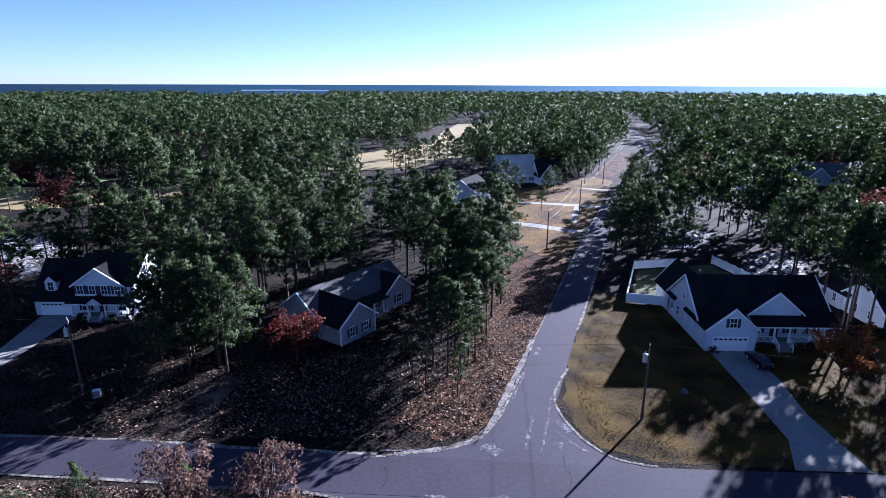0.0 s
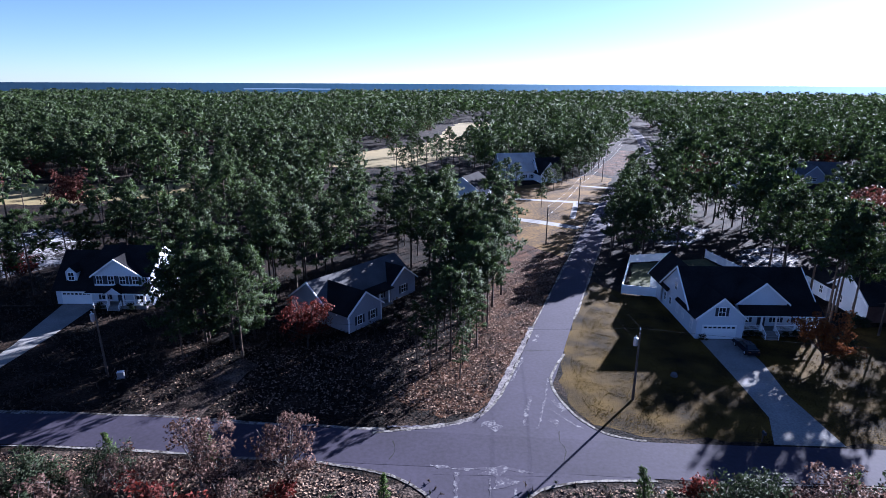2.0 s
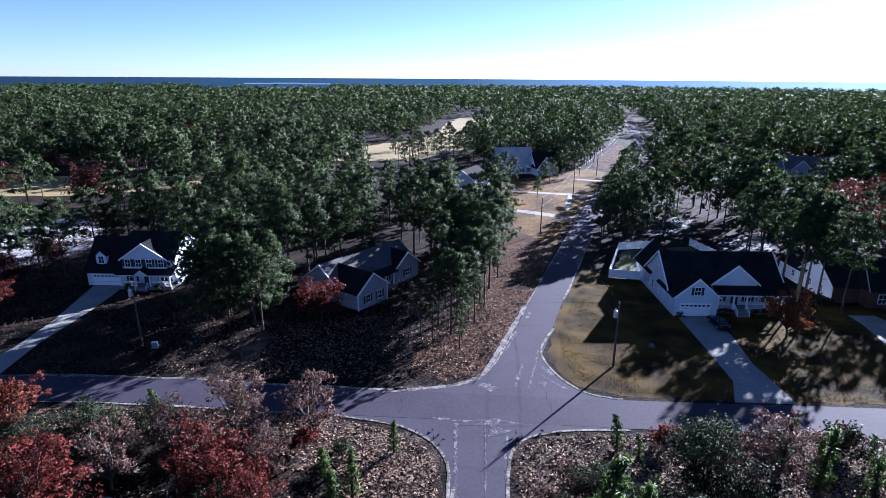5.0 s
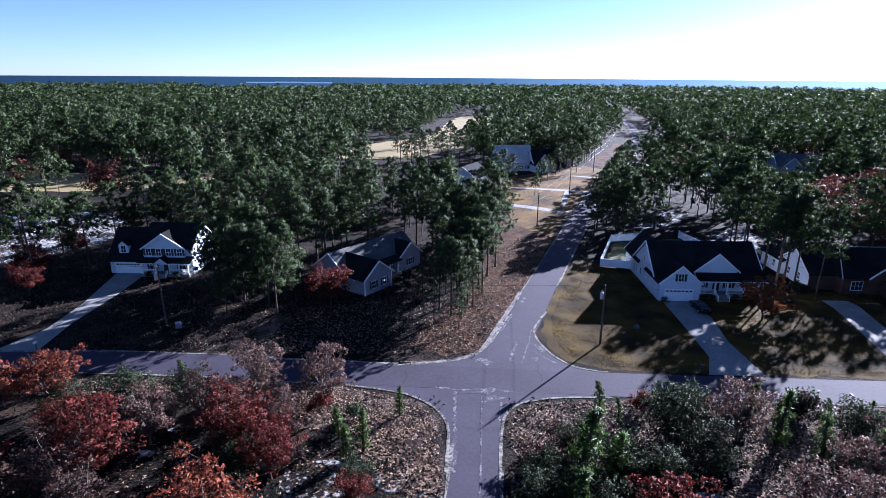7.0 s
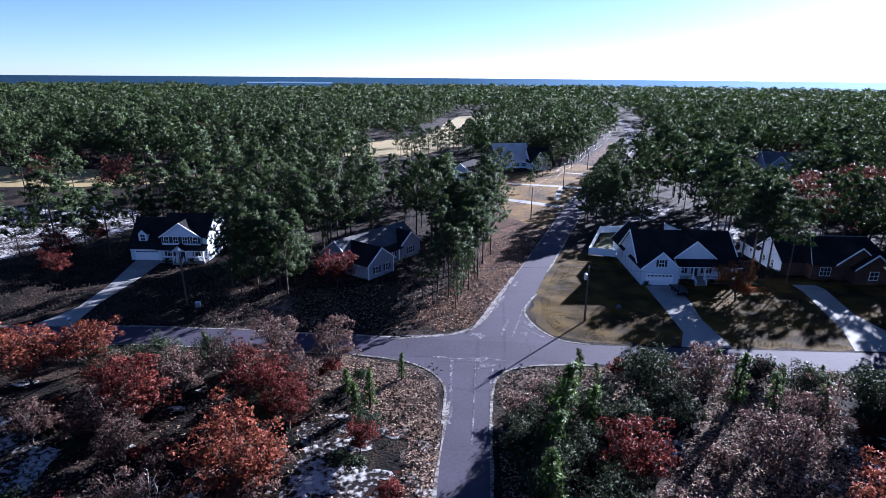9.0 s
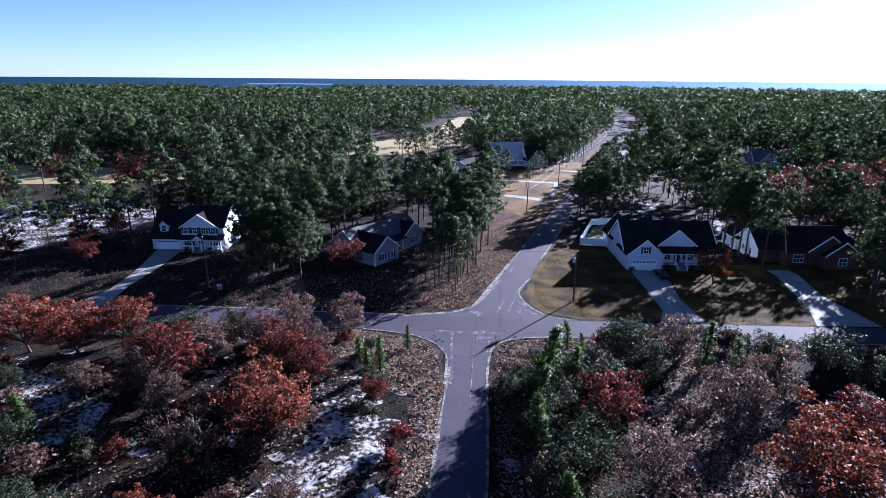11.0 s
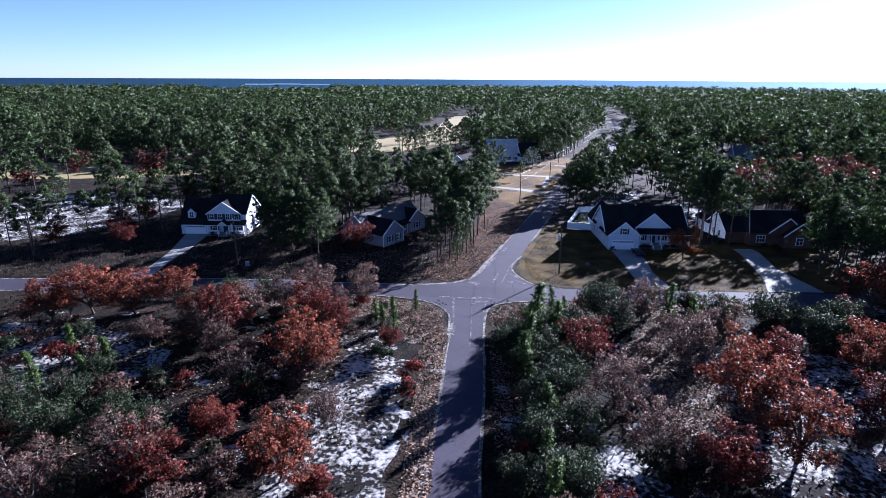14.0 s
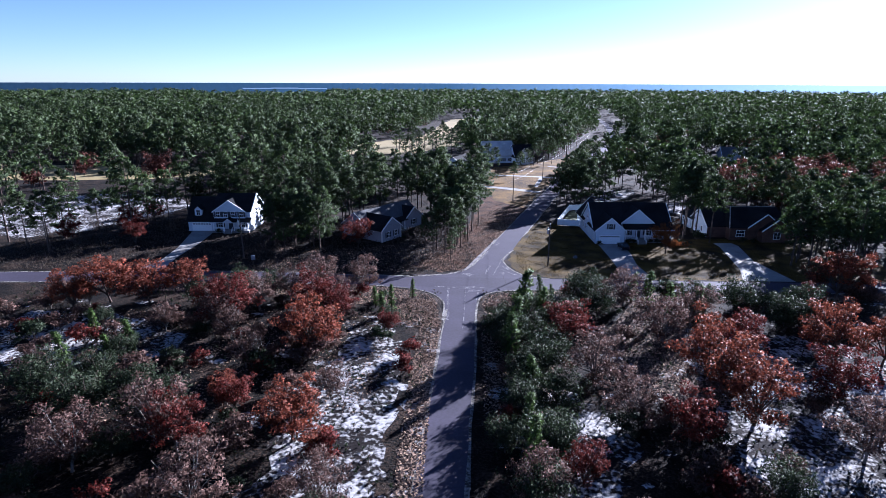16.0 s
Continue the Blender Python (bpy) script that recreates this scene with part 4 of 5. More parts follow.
def tufts(rng, centres, size, blades, width, up=0.25):
    """Narrow triangles that stand out from each centre in a loose tuft."""
    c = np.repeat(np.asarray(centres), blades, 0)
    d = rng.normal(size=(len(c), 3))
    d[:, 2] += up
    d /= np.linalg.norm(d, axis=1, keepdims=True)
    side = np.cross(d, rng.normal(size=(len(c), 3)))
    side /= np.linalg.norm(side, axis=1, keepdims=True)
    s = size * rng.uniform(0.6, 1.25, (len(c), 1))
    root = c - d * s * 0.25
    tip = c + d * s * 0.85
    v = np.stack([root - side * width * s, root + side * width * s, tip], 1).reshape(-1, 3)
    return v, np.arange(len(v)).reshape(-1, 3)


def limb(verts, tris, pts, radii, sides):
    """Adds a tapered limb along the points."""
    base = sum(len(v) for v in verts)
    ring = []
    for i, p in enumerate(pts):
        d = Vector(pts[min(i + 1, len(pts) - 1)]) - Vector(pts[max(i - 1, 0)])
        d.normalize()
        u = d.orthogonal().normalized()
        w = d.cross(u)
        ring += [tuple(Vector(p) + radii[i] * (math.cos(2 * math.pi * k / sides) * u + math.sin(2 * math.pi * k / sides) * w)) for k in range(sides)]
    verts.append(np.array(ring))
    for i in range(len(pts) - 1):
        for k in range(sides):
            a, b = base + i * sides + k, base + i * sides + (k + 1) % sides
            tris += [(a, b, b + sides), (a, b + sides, a + sides)]


def pine_arrays(seed, h, branches, per, blades, size, width, sides=6, clear=0.48, spread=1.0):
    """A pine with a bare trunk and an open crown: trunk and crown arrays."""
    rng, rnd = np.random.default_rng(seed), random.Random(seed)
    tv, tt, centres, facing = [], [], [], []
    bend = [rnd.uniform(-0.5, 0.5), rnd.uniform(-0.5, 0.5)]
    axis = lambda f: Vector((bend[0] * f * f, bend[1] * f * f, h * f))
    levels = 6 if sides > 4 else 3
    limb(tv, tt, [axis(i / levels) for i in range(levels + 1)], [0.20 * (1 - 0.85 * i / levels) + 0.01 for i in range(levels + 1)], sides)
    for i in range(branches):
        f = clear + (0.98 - clear) * (i + rnd.random()) / branches
        a = i * 2.4 + rnd.uniform(-0.6, 0.6)
        g = (f - clear) / (1 - clear)
        reach = spread * (h * 0.17) * (0.45 + 1.1 * math.sin(math.pi * min(1, g * 0.75 + 0.22)) * rnd.uniform(0.5, 1.15)) * (1.0 - 0.55 * g)
        rise = rnd.uniform(0.05, 0.5) + 0.5 * g
        start = axis(f)
        end = start + Vector((math.cos(a) * reach, math.sin(a) * reach, reach * rise))
        if sides > 4:
            limb(tv, tt, [start, start.lerp(end, 0.5) + Vector((0, 0, -0.08)), end], [0.05, 0.035, 0.012], 3)
        pad = reach * rnd.uniform(0.26, 0.40) + 0.25
        for k in range(per):
            q = start.lerp(end, 0.80 if k else 0.5)
            g3 = Vector((rnd.gauss(0, 1), rnd.gauss(0, 1), rnd.gauss(0, 1)))
            g3 = g3.normalized() * rnd.random() ** 0.4
            centres.append(q + Vector((g3.x * pad, g3.y * pad, g3.z * pad * 0.5 + 0.1)))
            out = q - axis(f)
            facing.append(g3 * 0.75 + Vector((out.x, out.y, 0)) * (0.5 / max(reach, 0.3)) + Vector((0, 0, 0.25 + 0.3 * g)))
    if sides > 4:
        for i in range(5):
            f, a = rnd.uniform(0.22, clear), rnd.uniform(0, 6.3)
            s = axis(f)
            limb(tv, tt, [s, s + Vector((math.cos(a), math.sin(a), rnd.uniform(-0.2, 0.3))) * rnd.uniform(0.5, 1.4)], [0.03, 0.008], 3)
    v, t = tufts(rng, [tuple(c) for c in centres], size, blades, width)
    n = np.repeat(np.array([tuple(q) for q in facing]), blades, 0)
    v, n = leafed(v, n + rng.normal(size=n.shape) * 0.22)
    return (np.concatenate(tv), np.array(tt)), (v, t, n)


def broad_arrays(seed, h, r, leaves, size, sides=5, low=0.2, stems=12, clump=0.25):
    """A spreading oak: trunk and limbs, and a crown of single leaves in clumps."""
    rng, rnd = np.random.default_rng(seed), random.Random(seed)
    tv, tt, ends = [], [], []
    fork = Vector((rnd.uniform(-0.3, 0.3), rnd.uniform(-0.3, 0.3), h * low))
    limb(tv, tt, [Vector((0, 0, 0)), fork * 0.5 + Vector((0.05, 0, 0)), fork], [0.16 * h / 7, 0.12 * h / 7, 0.10 * h / 7], sides)
    for i in range(stems):
        a, f = i * 2.4 + rnd.uniform(-0.4, 0.4), 0.30 + 0.66 * ((i * 5) % stems + rnd.random()) / stems
        rad = r * math.sqrt(max(0.05, 1 - ((f - 0.42) / 0.60) ** 2)) * rnd.uniform(0.5, 0.86)
        top = Vector((math.cos(a) * rad, math.sin(a) * rad, h * f))
        m = fork.lerp(top, 0.5) + Vector((rnd.gauss(0, 0.2), rnd.gauss(0, 0.2), 0.15))
        limb(tv, tt, [fork * rnd.uniform(0.6, 1.0), m, top], [0.085 * h / 7, 0.055 * h / 7, 0.02], 4)
        for k in range(5):
            s = m.lerp(top, rnd.random())
            b = rnd.uniform(0, 6.3)
            e = s + Vector((math.cos(b), math.sin(b), rnd.uniform(-0.3, 0.7))) * r * rnd.uniform(0.2, 0.42)
            limb(tv, tt, [s, e], [0.025, 0.006], 3)
            ends.append((s.lerp(e, 0.8), r * clump * rnd.uniform(0.6, 1.3)))
    pick = rng.integers(0, len(ends), leaves)
    c = np.array([tuple(e[0]) for e in ends])[pick]
    w = np.array([e[1] for e in ends])[pick][:, None]
    d = rng.normal(size=(leaves, 3))
    d /= np.linalg.norm(d, axis=1, keepdims=True)
    c = c + d * w * rng.uniform(0.35, 1.0, (leaves, 1)) ** 0.6 * np.array([1.15, 1.15, 0.8])
    u = rng.normal(size=(leaves, 3))
    u /= np.linalg.norm(u, axis=1, keepdims=True)
    x = np.cross(u, rng.normal(size=(leaves, 3)))
    x /= np.linalg.norm(x, axis=1, keepdims=True)
    s = size * rng.uniform(0.6, 1.3, (leaves, 1))
    v = np.stack([c - u * s - x * s * 0.5, c - u * s * 0.3 + x * s * 0.8, c + u * s], 1).reshape(-1, 3)
    t = np.arange(len(v)).reshape(-1, 3)
    mid = np.array([0, 0, h * 0.5])
    v, n = leafed(v, d * 0.75 + (c - mid) / r * 0.45 + np.array([0, 0, 0.15]) + rng.normal(size=d.shape) * 0.35)
    return (np.concatenate(tv), np.array(tt)), (v, t, n)


def tree(name, arrays, bark, foliage, label, category, group):
    """A tree thing from its arrays, far below the ground until it is copied."""
    (tv, tt), (v, t, n) = arrays
    ob = thing(name, label, category, None, group)
    part("trunk", mesh_of("trunk", tv, tt, bark), bark, ob)
    part("crown", mesh_of("crown", v, t, foliage, n), foliage, ob)
    return ob


def plant(models, used, x, y, s, turn, tall=1.0):
    """Puts a tree: the model itself the first time, a copy after that."""
    k = random.randrange(len(models))
    m = pose(x, y, 0, 0, 0, turn) @ Matrix.Diagonal((s, s, s * tall, 1))
    ob = models[k]
    if k in used:
        ob = copy_thing(ob, Matrix())
    used.add(k)
    ob.matrix_basis = m
    return ob


def near_line(x, y, line, gap):
    return any((p.x - x) ** 2 + (p.y - y) ** 2 < gap * gap for p in line)


def inside(x, y, poly):
    c = False
    for i in range(len(poly)):
        (x0, y0), (x1, y1) = poly[i - 1], poly[i]
        if (y0 > y) != (y1 > y) and x < (x1 - x0) * (y - y0) / (y1 - y0) + x0:
            c = not c
    return c


YARDS = [
    [(-112, 12), (-112, 32), (-80, 38), (-74, 60), (-49, 60), (-45, 44), (-42, 26), (-35, 24), (-35, 12)],
    [(-35, 12), (-36, 36), (-30, 44), (-18, 63), (-2, 58), (2, 12)],
    [(13, 8), (14, 28), (21, 46), (28, 64), (32, 78), (54, 84), (66, 87), (79, 86), (80, 64), (90, 58), (91, 34), (76, 24), (74, 8)],
    [(-140, 34), (-86, 34), (-84, 94), (-140, 96)],
    [(-52, 220), (-18, 222), (6, 262), (22, 330), (34, 400), (48, 470), (36, 524), (2, 508), (-8, 440), (-14, 360), (-26, 300), (-52, 265)],
    [(-215, 118), (-160, 118), (-118, 126), (-86, 144), (-80, 166), (-120, 162), (-165, 167), (-215, 174)],
]
GLADES = [
    [(3, 14), (9, 29), (18, 56), (27, 78), (24, 92), (12, 80), (6.5, 64), (1.5, 46), (-4, 30)],
    [(12, 86), (25, 76), (48, 136), (68, 190), (100, 284), (92, 288), (62, 205), (34, 186), (12, 180), (0, 140)],
    [(-20, -160), (18, -160), (16, 0), (-16, 0)],
    [(44, 74), (60, 84), (72, 106), (58, 112), (50, 104), (46, 92)],
    [(-30, 124), (2, 122), (8, 205), (10, 262), (-44, 262), (-40, 205)],
    [(1, 86), (13, 86), (15, 150), (0, 150)],
    [(92, 158), (124, 158), (124, 184), (94, 184)],
    [(130, 168), (160, 168), (160, 198), (132, 198)],
]


FIXED = [(-110.8, 113.5, 1.30), (-145.1, 124.8, 1.17), (-106.1, 109.5, 1.43), (-147, 262.9, 1.20), (-98, 254, 1.10), (-90, 258, 0.90), (116, 93, 1.30), (103, 190, 1.3), (98, 196, 1.2), (124, 60, 1.4), (132, 66, 1.4), (108.6, 108.1, 1.17), (124, 100, 1.43), (108.2, 227, 1.20), (100, 214, 1.00), (132, 112, 1.30), (95, 66, 1.43), (104, 72, 1.56), (112, 64, 1.43), (120, 78, 1.56), (100, 84, 1.56), (128, 88, 1.43), (110, 96, 1.56), (138, 70, 1.56), (86, 74, 1.43), (92, 80, 1.43), (150, 92, 1.56), (142, 110, 1.43)]
THIN = [
    [(-84, 60), (-62, 60), (-60, 120), (-100, 130), (-112, 98)],
    [(-46, 140), (-6, 140), (14, 300), (32, 400), (-6, 400), (-26, 300), (-52, 240)],
    [(-190, 88), (-90, 94), (-78, 152), (-215, 142)],
    [(100, 128), (124, 128), (160, 182), (130, 182)],
]


def in_front(x, y):
    """Younger, lower pines on the slopes of sight before the houses in the woods."""
    if 86 < x < 152 and 46 < y < 112:
        return 0.72
    for hx, hy, half in ((144, 187, 14), (106, 174, 11), (233, 257, 12), (29, 182, 14)):
        d = Vector((-hx, -70 - hy)).normalized()
        along, across = (x - hx) * d.x + (y - hy) * d.y, abs((x - hx) * d.y - (y - hy) * d.x)
        if -6 < along < 55 and across < half:
            return 0.4
    return 1.0


def in_sun_lane(x, y):
    """The gap through which the low sun reaches the two-storey house's end wall."""
    along, across = (x + 52) * 0.651 + (y - 51) * 0.759, abs((x + 52) * 0.759 - (y - 51) * 0.651)
    return 0 < along < 46 and across < 6.5


def is_open(x, y):
    if in_sun_lane(x, y) or any((x - q[0]) ** 2 + (y - q[1]) ** 2 < 25 for q in FIXED):
        return True
    if any(inside(x, y, p) for p in THIN) and rng.random() < 0.82:
        return True
    return y < 14 or near_line(x, y, UPPER, 7.0 if y < 60 else 11.0) or any(inside(x, y, p) for p in YARDS + GLADES)


PINES = [tree("pine_tree", pine_arrays(10 + i, 15.0, 26, 13, 13, 0.68, 0.18, clear=c, spread=sp), BARK, PINE, "tall pine with bare trunk and open green crown", "pine tree", "pines")
         for i, (c, sp) in enumerate(((0.32, 1.2), (0.38, 1.3), (0.26, 1.3), (0.42, 1.15), (0.34, 1.4)))]
FULL = [tree("pine_tree", pine_arrays(20 + i, 14.0, 36, 13, 13, 0.68, 0.18, clear=0.14, spread=1.25), BARK, PINE, "full-crowned pine with green branches down its trunk", "pine tree", "full pines") for i in range(2)]
TALL = [tree("pine_tree", pine_arrays(25 + i, 18.0, 28, 15, 13, 0.68, 0.18, clear=0.46, spread=1.1), BARK, PINE, "very tall pine with bare lower trunk and heavy crown", "pine tree", "tall pines") for i in range(2)]
SLIM = [tree("pine_tree", pine_arrays(50 + i, 14.0, 24, 9, 13, 0.60, 0.16, clear=c, spread=0.78), BARK, PINE, "slender pine with bare lower trunk and small tufted crown", "pine tree", "slender pines") for i, c in enumerate((0.36, 0.44, 0.30))]
used_pines, used_full, used_tall, used_slim = set(), set(), set(), set()
rng = random.Random(5)

# pines that stand apart and can be told from the rest
for x, y, s in ((-2.5, 30, 0.8), (0.5, 34, 0.85), (1.0, 40, 0.9), (3.5, 46, 1.0), (-1, 48, 1.0), (5, 52, 1.05), (1.5, 55, 1.05), (-3.2, 23.5, 0.62), (1.2, 26, 0.6), (-1.5, 37, 0.8), (0.8, 22.0, 0.5), (2.4, 33.0, 0.7),
                (3, 43, 0.85), (4.6, 49, 0.95), (0, 44, 0.9), (4.6, 56, 0.95), (2.2, 50, 0.95), (3.3, 31.2, 0.72), (-5.1, 26.3, 0.66), (-2.6, 42, 0.95), (5.4, 60, 0.95), (-4, 53, 1.0)):
    plant(SLIM, used_slim, x, y, s * rng.uniform(0.95, 1.05), rng.uniform(0, 360))
for x, y, s in ((-29.8, 27.2, 0.9), (3, 66, 1.1), (-1, 70, 1.1), (4.8, 71, 1.0), (5.6, 66, 0.9), (1, 62, 1.0), (-5, 64, 1.1), (-9, 68, 1.1)):
    plant(PINES, used_pines, x, y, s * rng.uniform(0.95, 1.05), rng.uniform(0, 360))
for x, y, s in ((-57.5, 61.5, 1.15), (-63, 61, 1.2), (-68.5, 60.5, 1.15), (-74, 57.5, 1.1), (-76, 50, 1.05), (-66, 66, 1.2), (-93.0, 26.4, 0.9), (-92.5, 45, 0.75), (-97, 38, 0.85), (-101, 30, 0.9), (-110, 60, 0.9),
                (66.8, 70.9, 1.1), (69.8, 71.1, 1.15), (88, 56, 1.2), (91.5, 52.5, 1.2), (93, 58, 1.15), (86, 60, 1.2), (95.5, 48, 1.15), (97, 42, 1.1), (94, 37.5, 1.05), (78, 21, 0.9), (84, 24, 0.95), (89, 19, 0.95), (92, 27, 1.0), (81, 16, 0.85)):
    plant(PINES, used_pines, x, y, s * rng.uniform(0.95, 1.05), rng.uniform(0, 360))
# The four smallest, near the end wall, are added to shade its lower half.
for x, y, s in ((-31.8, 29.5, 0.95), (-33.5, 32.5, 1.0), (-30.2, 33.4, 1.0), (-36.8, 31.6, 0.92), (-39.6, 34.2, 0.98), (-41.4, 31.0, 0.85), (-46.2, 57.6, 0.46), (-44.2, 60.4, 0.5), (-48.6, 58.6, 0.42), (-45.4, 54.4, 0.36), (43, 80, 0.95), (47, 85, 1.0), (51, 81, 0.95)):
    plant(FULL, used_full, x, y, s, rng.uniform(0, 360))
for x, y, s in ((62.6, 44.6, 1.08), (60.6, 41.0, 1.0), (63.6, 40.6, 1.05), (65.2, 46.5, 1.06), (65.3, 54.2, 1.05), (59.5, 58.5, 1.0), (63.6, 60.5, 1.05), (65.8, 37.2, 0.92), (-31, 47, 0.9), (-29, 53, 1.0), (-33.5, 52, 1.0), (-0.5, 27, 0.75), (2.6, 36, 0.8), (4.6, 41, 0.85), (1.8, 30.5, 0.72), (6.6, 47, 0.9), (5.2, 38, 0.78), (8.6, 53, 0.9), (7.4, 58, 0.95)):
    plant(TALL, used_tall, x, y, s, rng.uniform(0, 360))
for x, y, s in ((-25.5, 204, 0.9), (-16.5, 209, 0.95), (-12.0, 197, 1.0), (-6, 214, 0.85), (-0.5, 226, 0.9), (5.5, 244, 0.9), (-30, 236, 0.9), (-21, 231, 0.8), (-9, 238, 0.85), (2, 205, 0.95), (-22, 260, 0.9), (8, 262, 1.0), (-3, 272, 0.9), (-19, 186, 0.85), (17.5, 147, 0.85), (21.5, 152, 0.7), (14, 141, 0.8), (12, 184, 1.0), (44, 178, 0.8), (48, 186, 0.85), (52, 192, 0.8), (41, 171, 0.7), (56, 198, 0.85), (46, 197, 0.9), (60, 205, 0.85), (51, 178, 0.7), (40, 196, 0.9), (54, 206, 0.9), (44, 206, 0.95), (63, 214, 0.85), (66, 224, 0.9), (58, 218, 0.9), (50, 212, 0.9), (70, 232, 0.9), (62, 228, 0.9), (34.8, 77, 0.8), (37.2, 84, 0.85), (40.3, 92, 0.85), (42.8, 100, 0.9), (46, 108, 0.9), (49.4, 117, 0.9), (52.6, 126, 0.95), (56.2, 136, 0.9), (60.2, 147, 0.95), (64, 157, 0.9), (68.6, 168, 0.95), (41, 80, 0.9), (45, 93, 0.95), (38.5, 80, 0.75), (32, 150, 0.6), (27, 129, 0.5), (36, 160, 0.6), (74, 244, 0.9), (68, 240, 0.95), (80, 256, 0.9)):
    plant(PINES, used_pines, x, y, s, rng.uniform(0, 360))
spots = []
y = 14.0
while y < 1550:
    step = 6.4 if y < 230 else (7.8 if y < 500 else (10.0 if y < 1000 else 14.0))
    half = 0.80 * (y + 100) + 14
    x = -half
    while x < half:
        px, py = x + rng.uniform(-0.48, 0.48) * step, y + rng.uniform(-0.48, 0.48) * step
        glade = math.sin(px * 0.051 + 1.7 * math.sin(py * 0.031)) + math.sin(py * 0.043 + px * 0.017)
        far_end = math.hypot(px, py) > (1250 if -0.46 < px / py < -0.22 else 1600)
        if rng.random() < (0.95 if glade < 0.9 else 0.5) and not far_end and not is_open(px, py):
            spots.append((px, py, in_front(px, py) * rng.uniform(0.6, 1.2) * (1.0 + 0.14 * math.sin(px * 0.083 + py * 0.071)) * (0.72 if -30 < px < 4 and 92 < py < 130 else 1.0)))
        x += step
    y += step
spots.sort(key=lambda q: math.hypot(q[0], q[1] + 60))
near, rest = spots[:130], spots[130:]
for x, y, s in near:
    plant(PINES, used_pines, x, y, s, rng.uniform(0, 360))


def scattered(templates, places, grow=1.0):
    """One mesh of many turned and scaled copies of the template arrays."""
    vs, ts, ns, n, own = [], [], [], 0, random.Random(len(places))
    for x, y, s in places:
        v, t, *face = templates[own.randrange(len(templates))]
        a, k = own.uniform(0, 6.3), s * grow
        c, d = math.cos(a) * k, math.sin(a) * k
        w = np.empty_like(v)
        w[:, 0], w[:, 1], w[:, 2] = v[:, 0] * c - v[:, 1] * d + x, v[:, 0] * d + v[:, 1] * c + y, v[:, 2] * s
        vs.append(w)
        ts.append(t + n)
        n += len(v)
        if face:
            q, c, d = np.empty_like(v), math.cos(a), math.sin(a)
            q[:, 0], q[:, 1], q[:, 2] = face[0][:, 0] * c - face[0][:, 1] * d, face[0][:, 0] * d + face[0][:, 1] * c, face[0][:, 2]
            ns.append(q)
    return np.concatenate(vs), np.concatenate(ts), np.concatenate(ns) if ns else None


def crowns(name, models, places, material, parent, grow=1.0):
    v, t, n = scattered([m[1] for m in models], places, grow)
    part(name, mesh_of(name, v, t, material, n), material, parent)


mid_models = [pine_arrays(30 + i, 15.0, 20, 9, 5, 1.0, 0.28, 4, 0.34, 1.45) for i in range(6)]
lite_models = [pine_arrays(36 + i, 15.0, 13, 5, 4, 1.45, 0.30, 3, 0.40, 1.6) for i in range(5)]
far_models = [pine_arrays(42 + i, 15.0, 7, 2, 3, 2.3, 0.36, 3, 0.5, 1.7) for i in range(5)]
oak_mid = [broad_arrays(60 + i, 10.0, 4.6, 560, 0.45) for i in range(3)]
oak_fine = [broad_arrays(64 + i, 10.0, 4.6, 1700, 0.26) for i in range(3)]
autumn = [q for i, q in enumerate(rest) if q[1] < 500 and (i * 7919) % 100 < (9 if q[0] > 30 and q[1] < 260 else 4)]
chosen = set(autumn)
green = [q for q in rest if q not in chosen]
close, middle = [q for q in green if q[1] < 230], [q for q in green if 230 <= q[1] < 500]
distant, vast = [q for q in green if 500 <= q[1] < 1000], [q for q in green if q[1] >= 1000]
woods = thing("woods", "dense pine woods reaching to the horizon", "woods", None, "", "stuff")
part("trunks", mesh_of("trunks", *scattered([m[0] for m in mid_models], close)[:2], BARK), BARK, woods)
crowns("crowns", mid_models, close, PINE, woods)
crowns("middle_crowns", lite_models, middle, PINE, woods)
crowns("distant_crowns", far_models, distant, PINE, woods, 1.3)
crowns("vast_crowns", far_models, vast, PINE, woods, 1.7)
grove = thing("autumn_woods", "scattered red and brown oaks among the pines", "woods", None, "", "stuff")
crowns("red_crowns", oak_mid, autumn[::2], DULL, grove)
crowns("rust_crowns", oak_fine, FIXED, DULL, grove)
crowns("brown_crowns", oak_mid, autumn[1::2], BROWN, grove)

# ---- oaks and scrub ----
OAKS = {}
for key, mat, label in (("red", RED, "small oak with dark red autumn leaves"), ("rust", RUST, "small oak with rust-orange autumn leaves"), ("brown", BROWN, "thin oak with grey-brown withered leaves"), ("gold", GOLD, "small spreading oak with golden-orange leaves"), ("green", EVERGREEN, "dark evergreen oak with dense leaves")):
    OAKS[key] = ([tree("oak_tree", broad_arrays(70 + len(OAKS) * 5 + i, 7.4 if key != "green" else 6.5, 4.0, 5200 if key != "brown" else 4000, 0.135 if key != "green" else 0.14, stems=16, clump=0.17 if key != "green" else 0.22), GREY_BARK if key == "brown" else BARK, mat, label, "oak tree", key + " oaks") for i in range(1 if key == "gold" else 3)], set())


def oaks(key, rows):
    for x, y, r in rows:
        plant(*OAKS[key], x, y, r / 4.0 * rng.uniform(0.95, 1.08), rng.uniform(0, 360), 0.95 if r > 4 else 1.05)


oaks("rust", ((-60.8, -5.0, 5.2), (-48.8, -0.8, 4.4), (-53.6, -5.2, 4.6), (-64.9, -9.1, 4.7), (34.8, -33.0, 6.0), (36.0, -42.0, 5.0), (71.7, -1.8, 6.0), (56.4, -24.0, 5.2), (62.0, -27.0, 4.5), (-20.2, -23.8, 5.0), (-17.2, -45.8, 4.4), (-27.1, -38.6, 2.6)))
oaks("gold", ((51.3, 27.6, 4.8),))
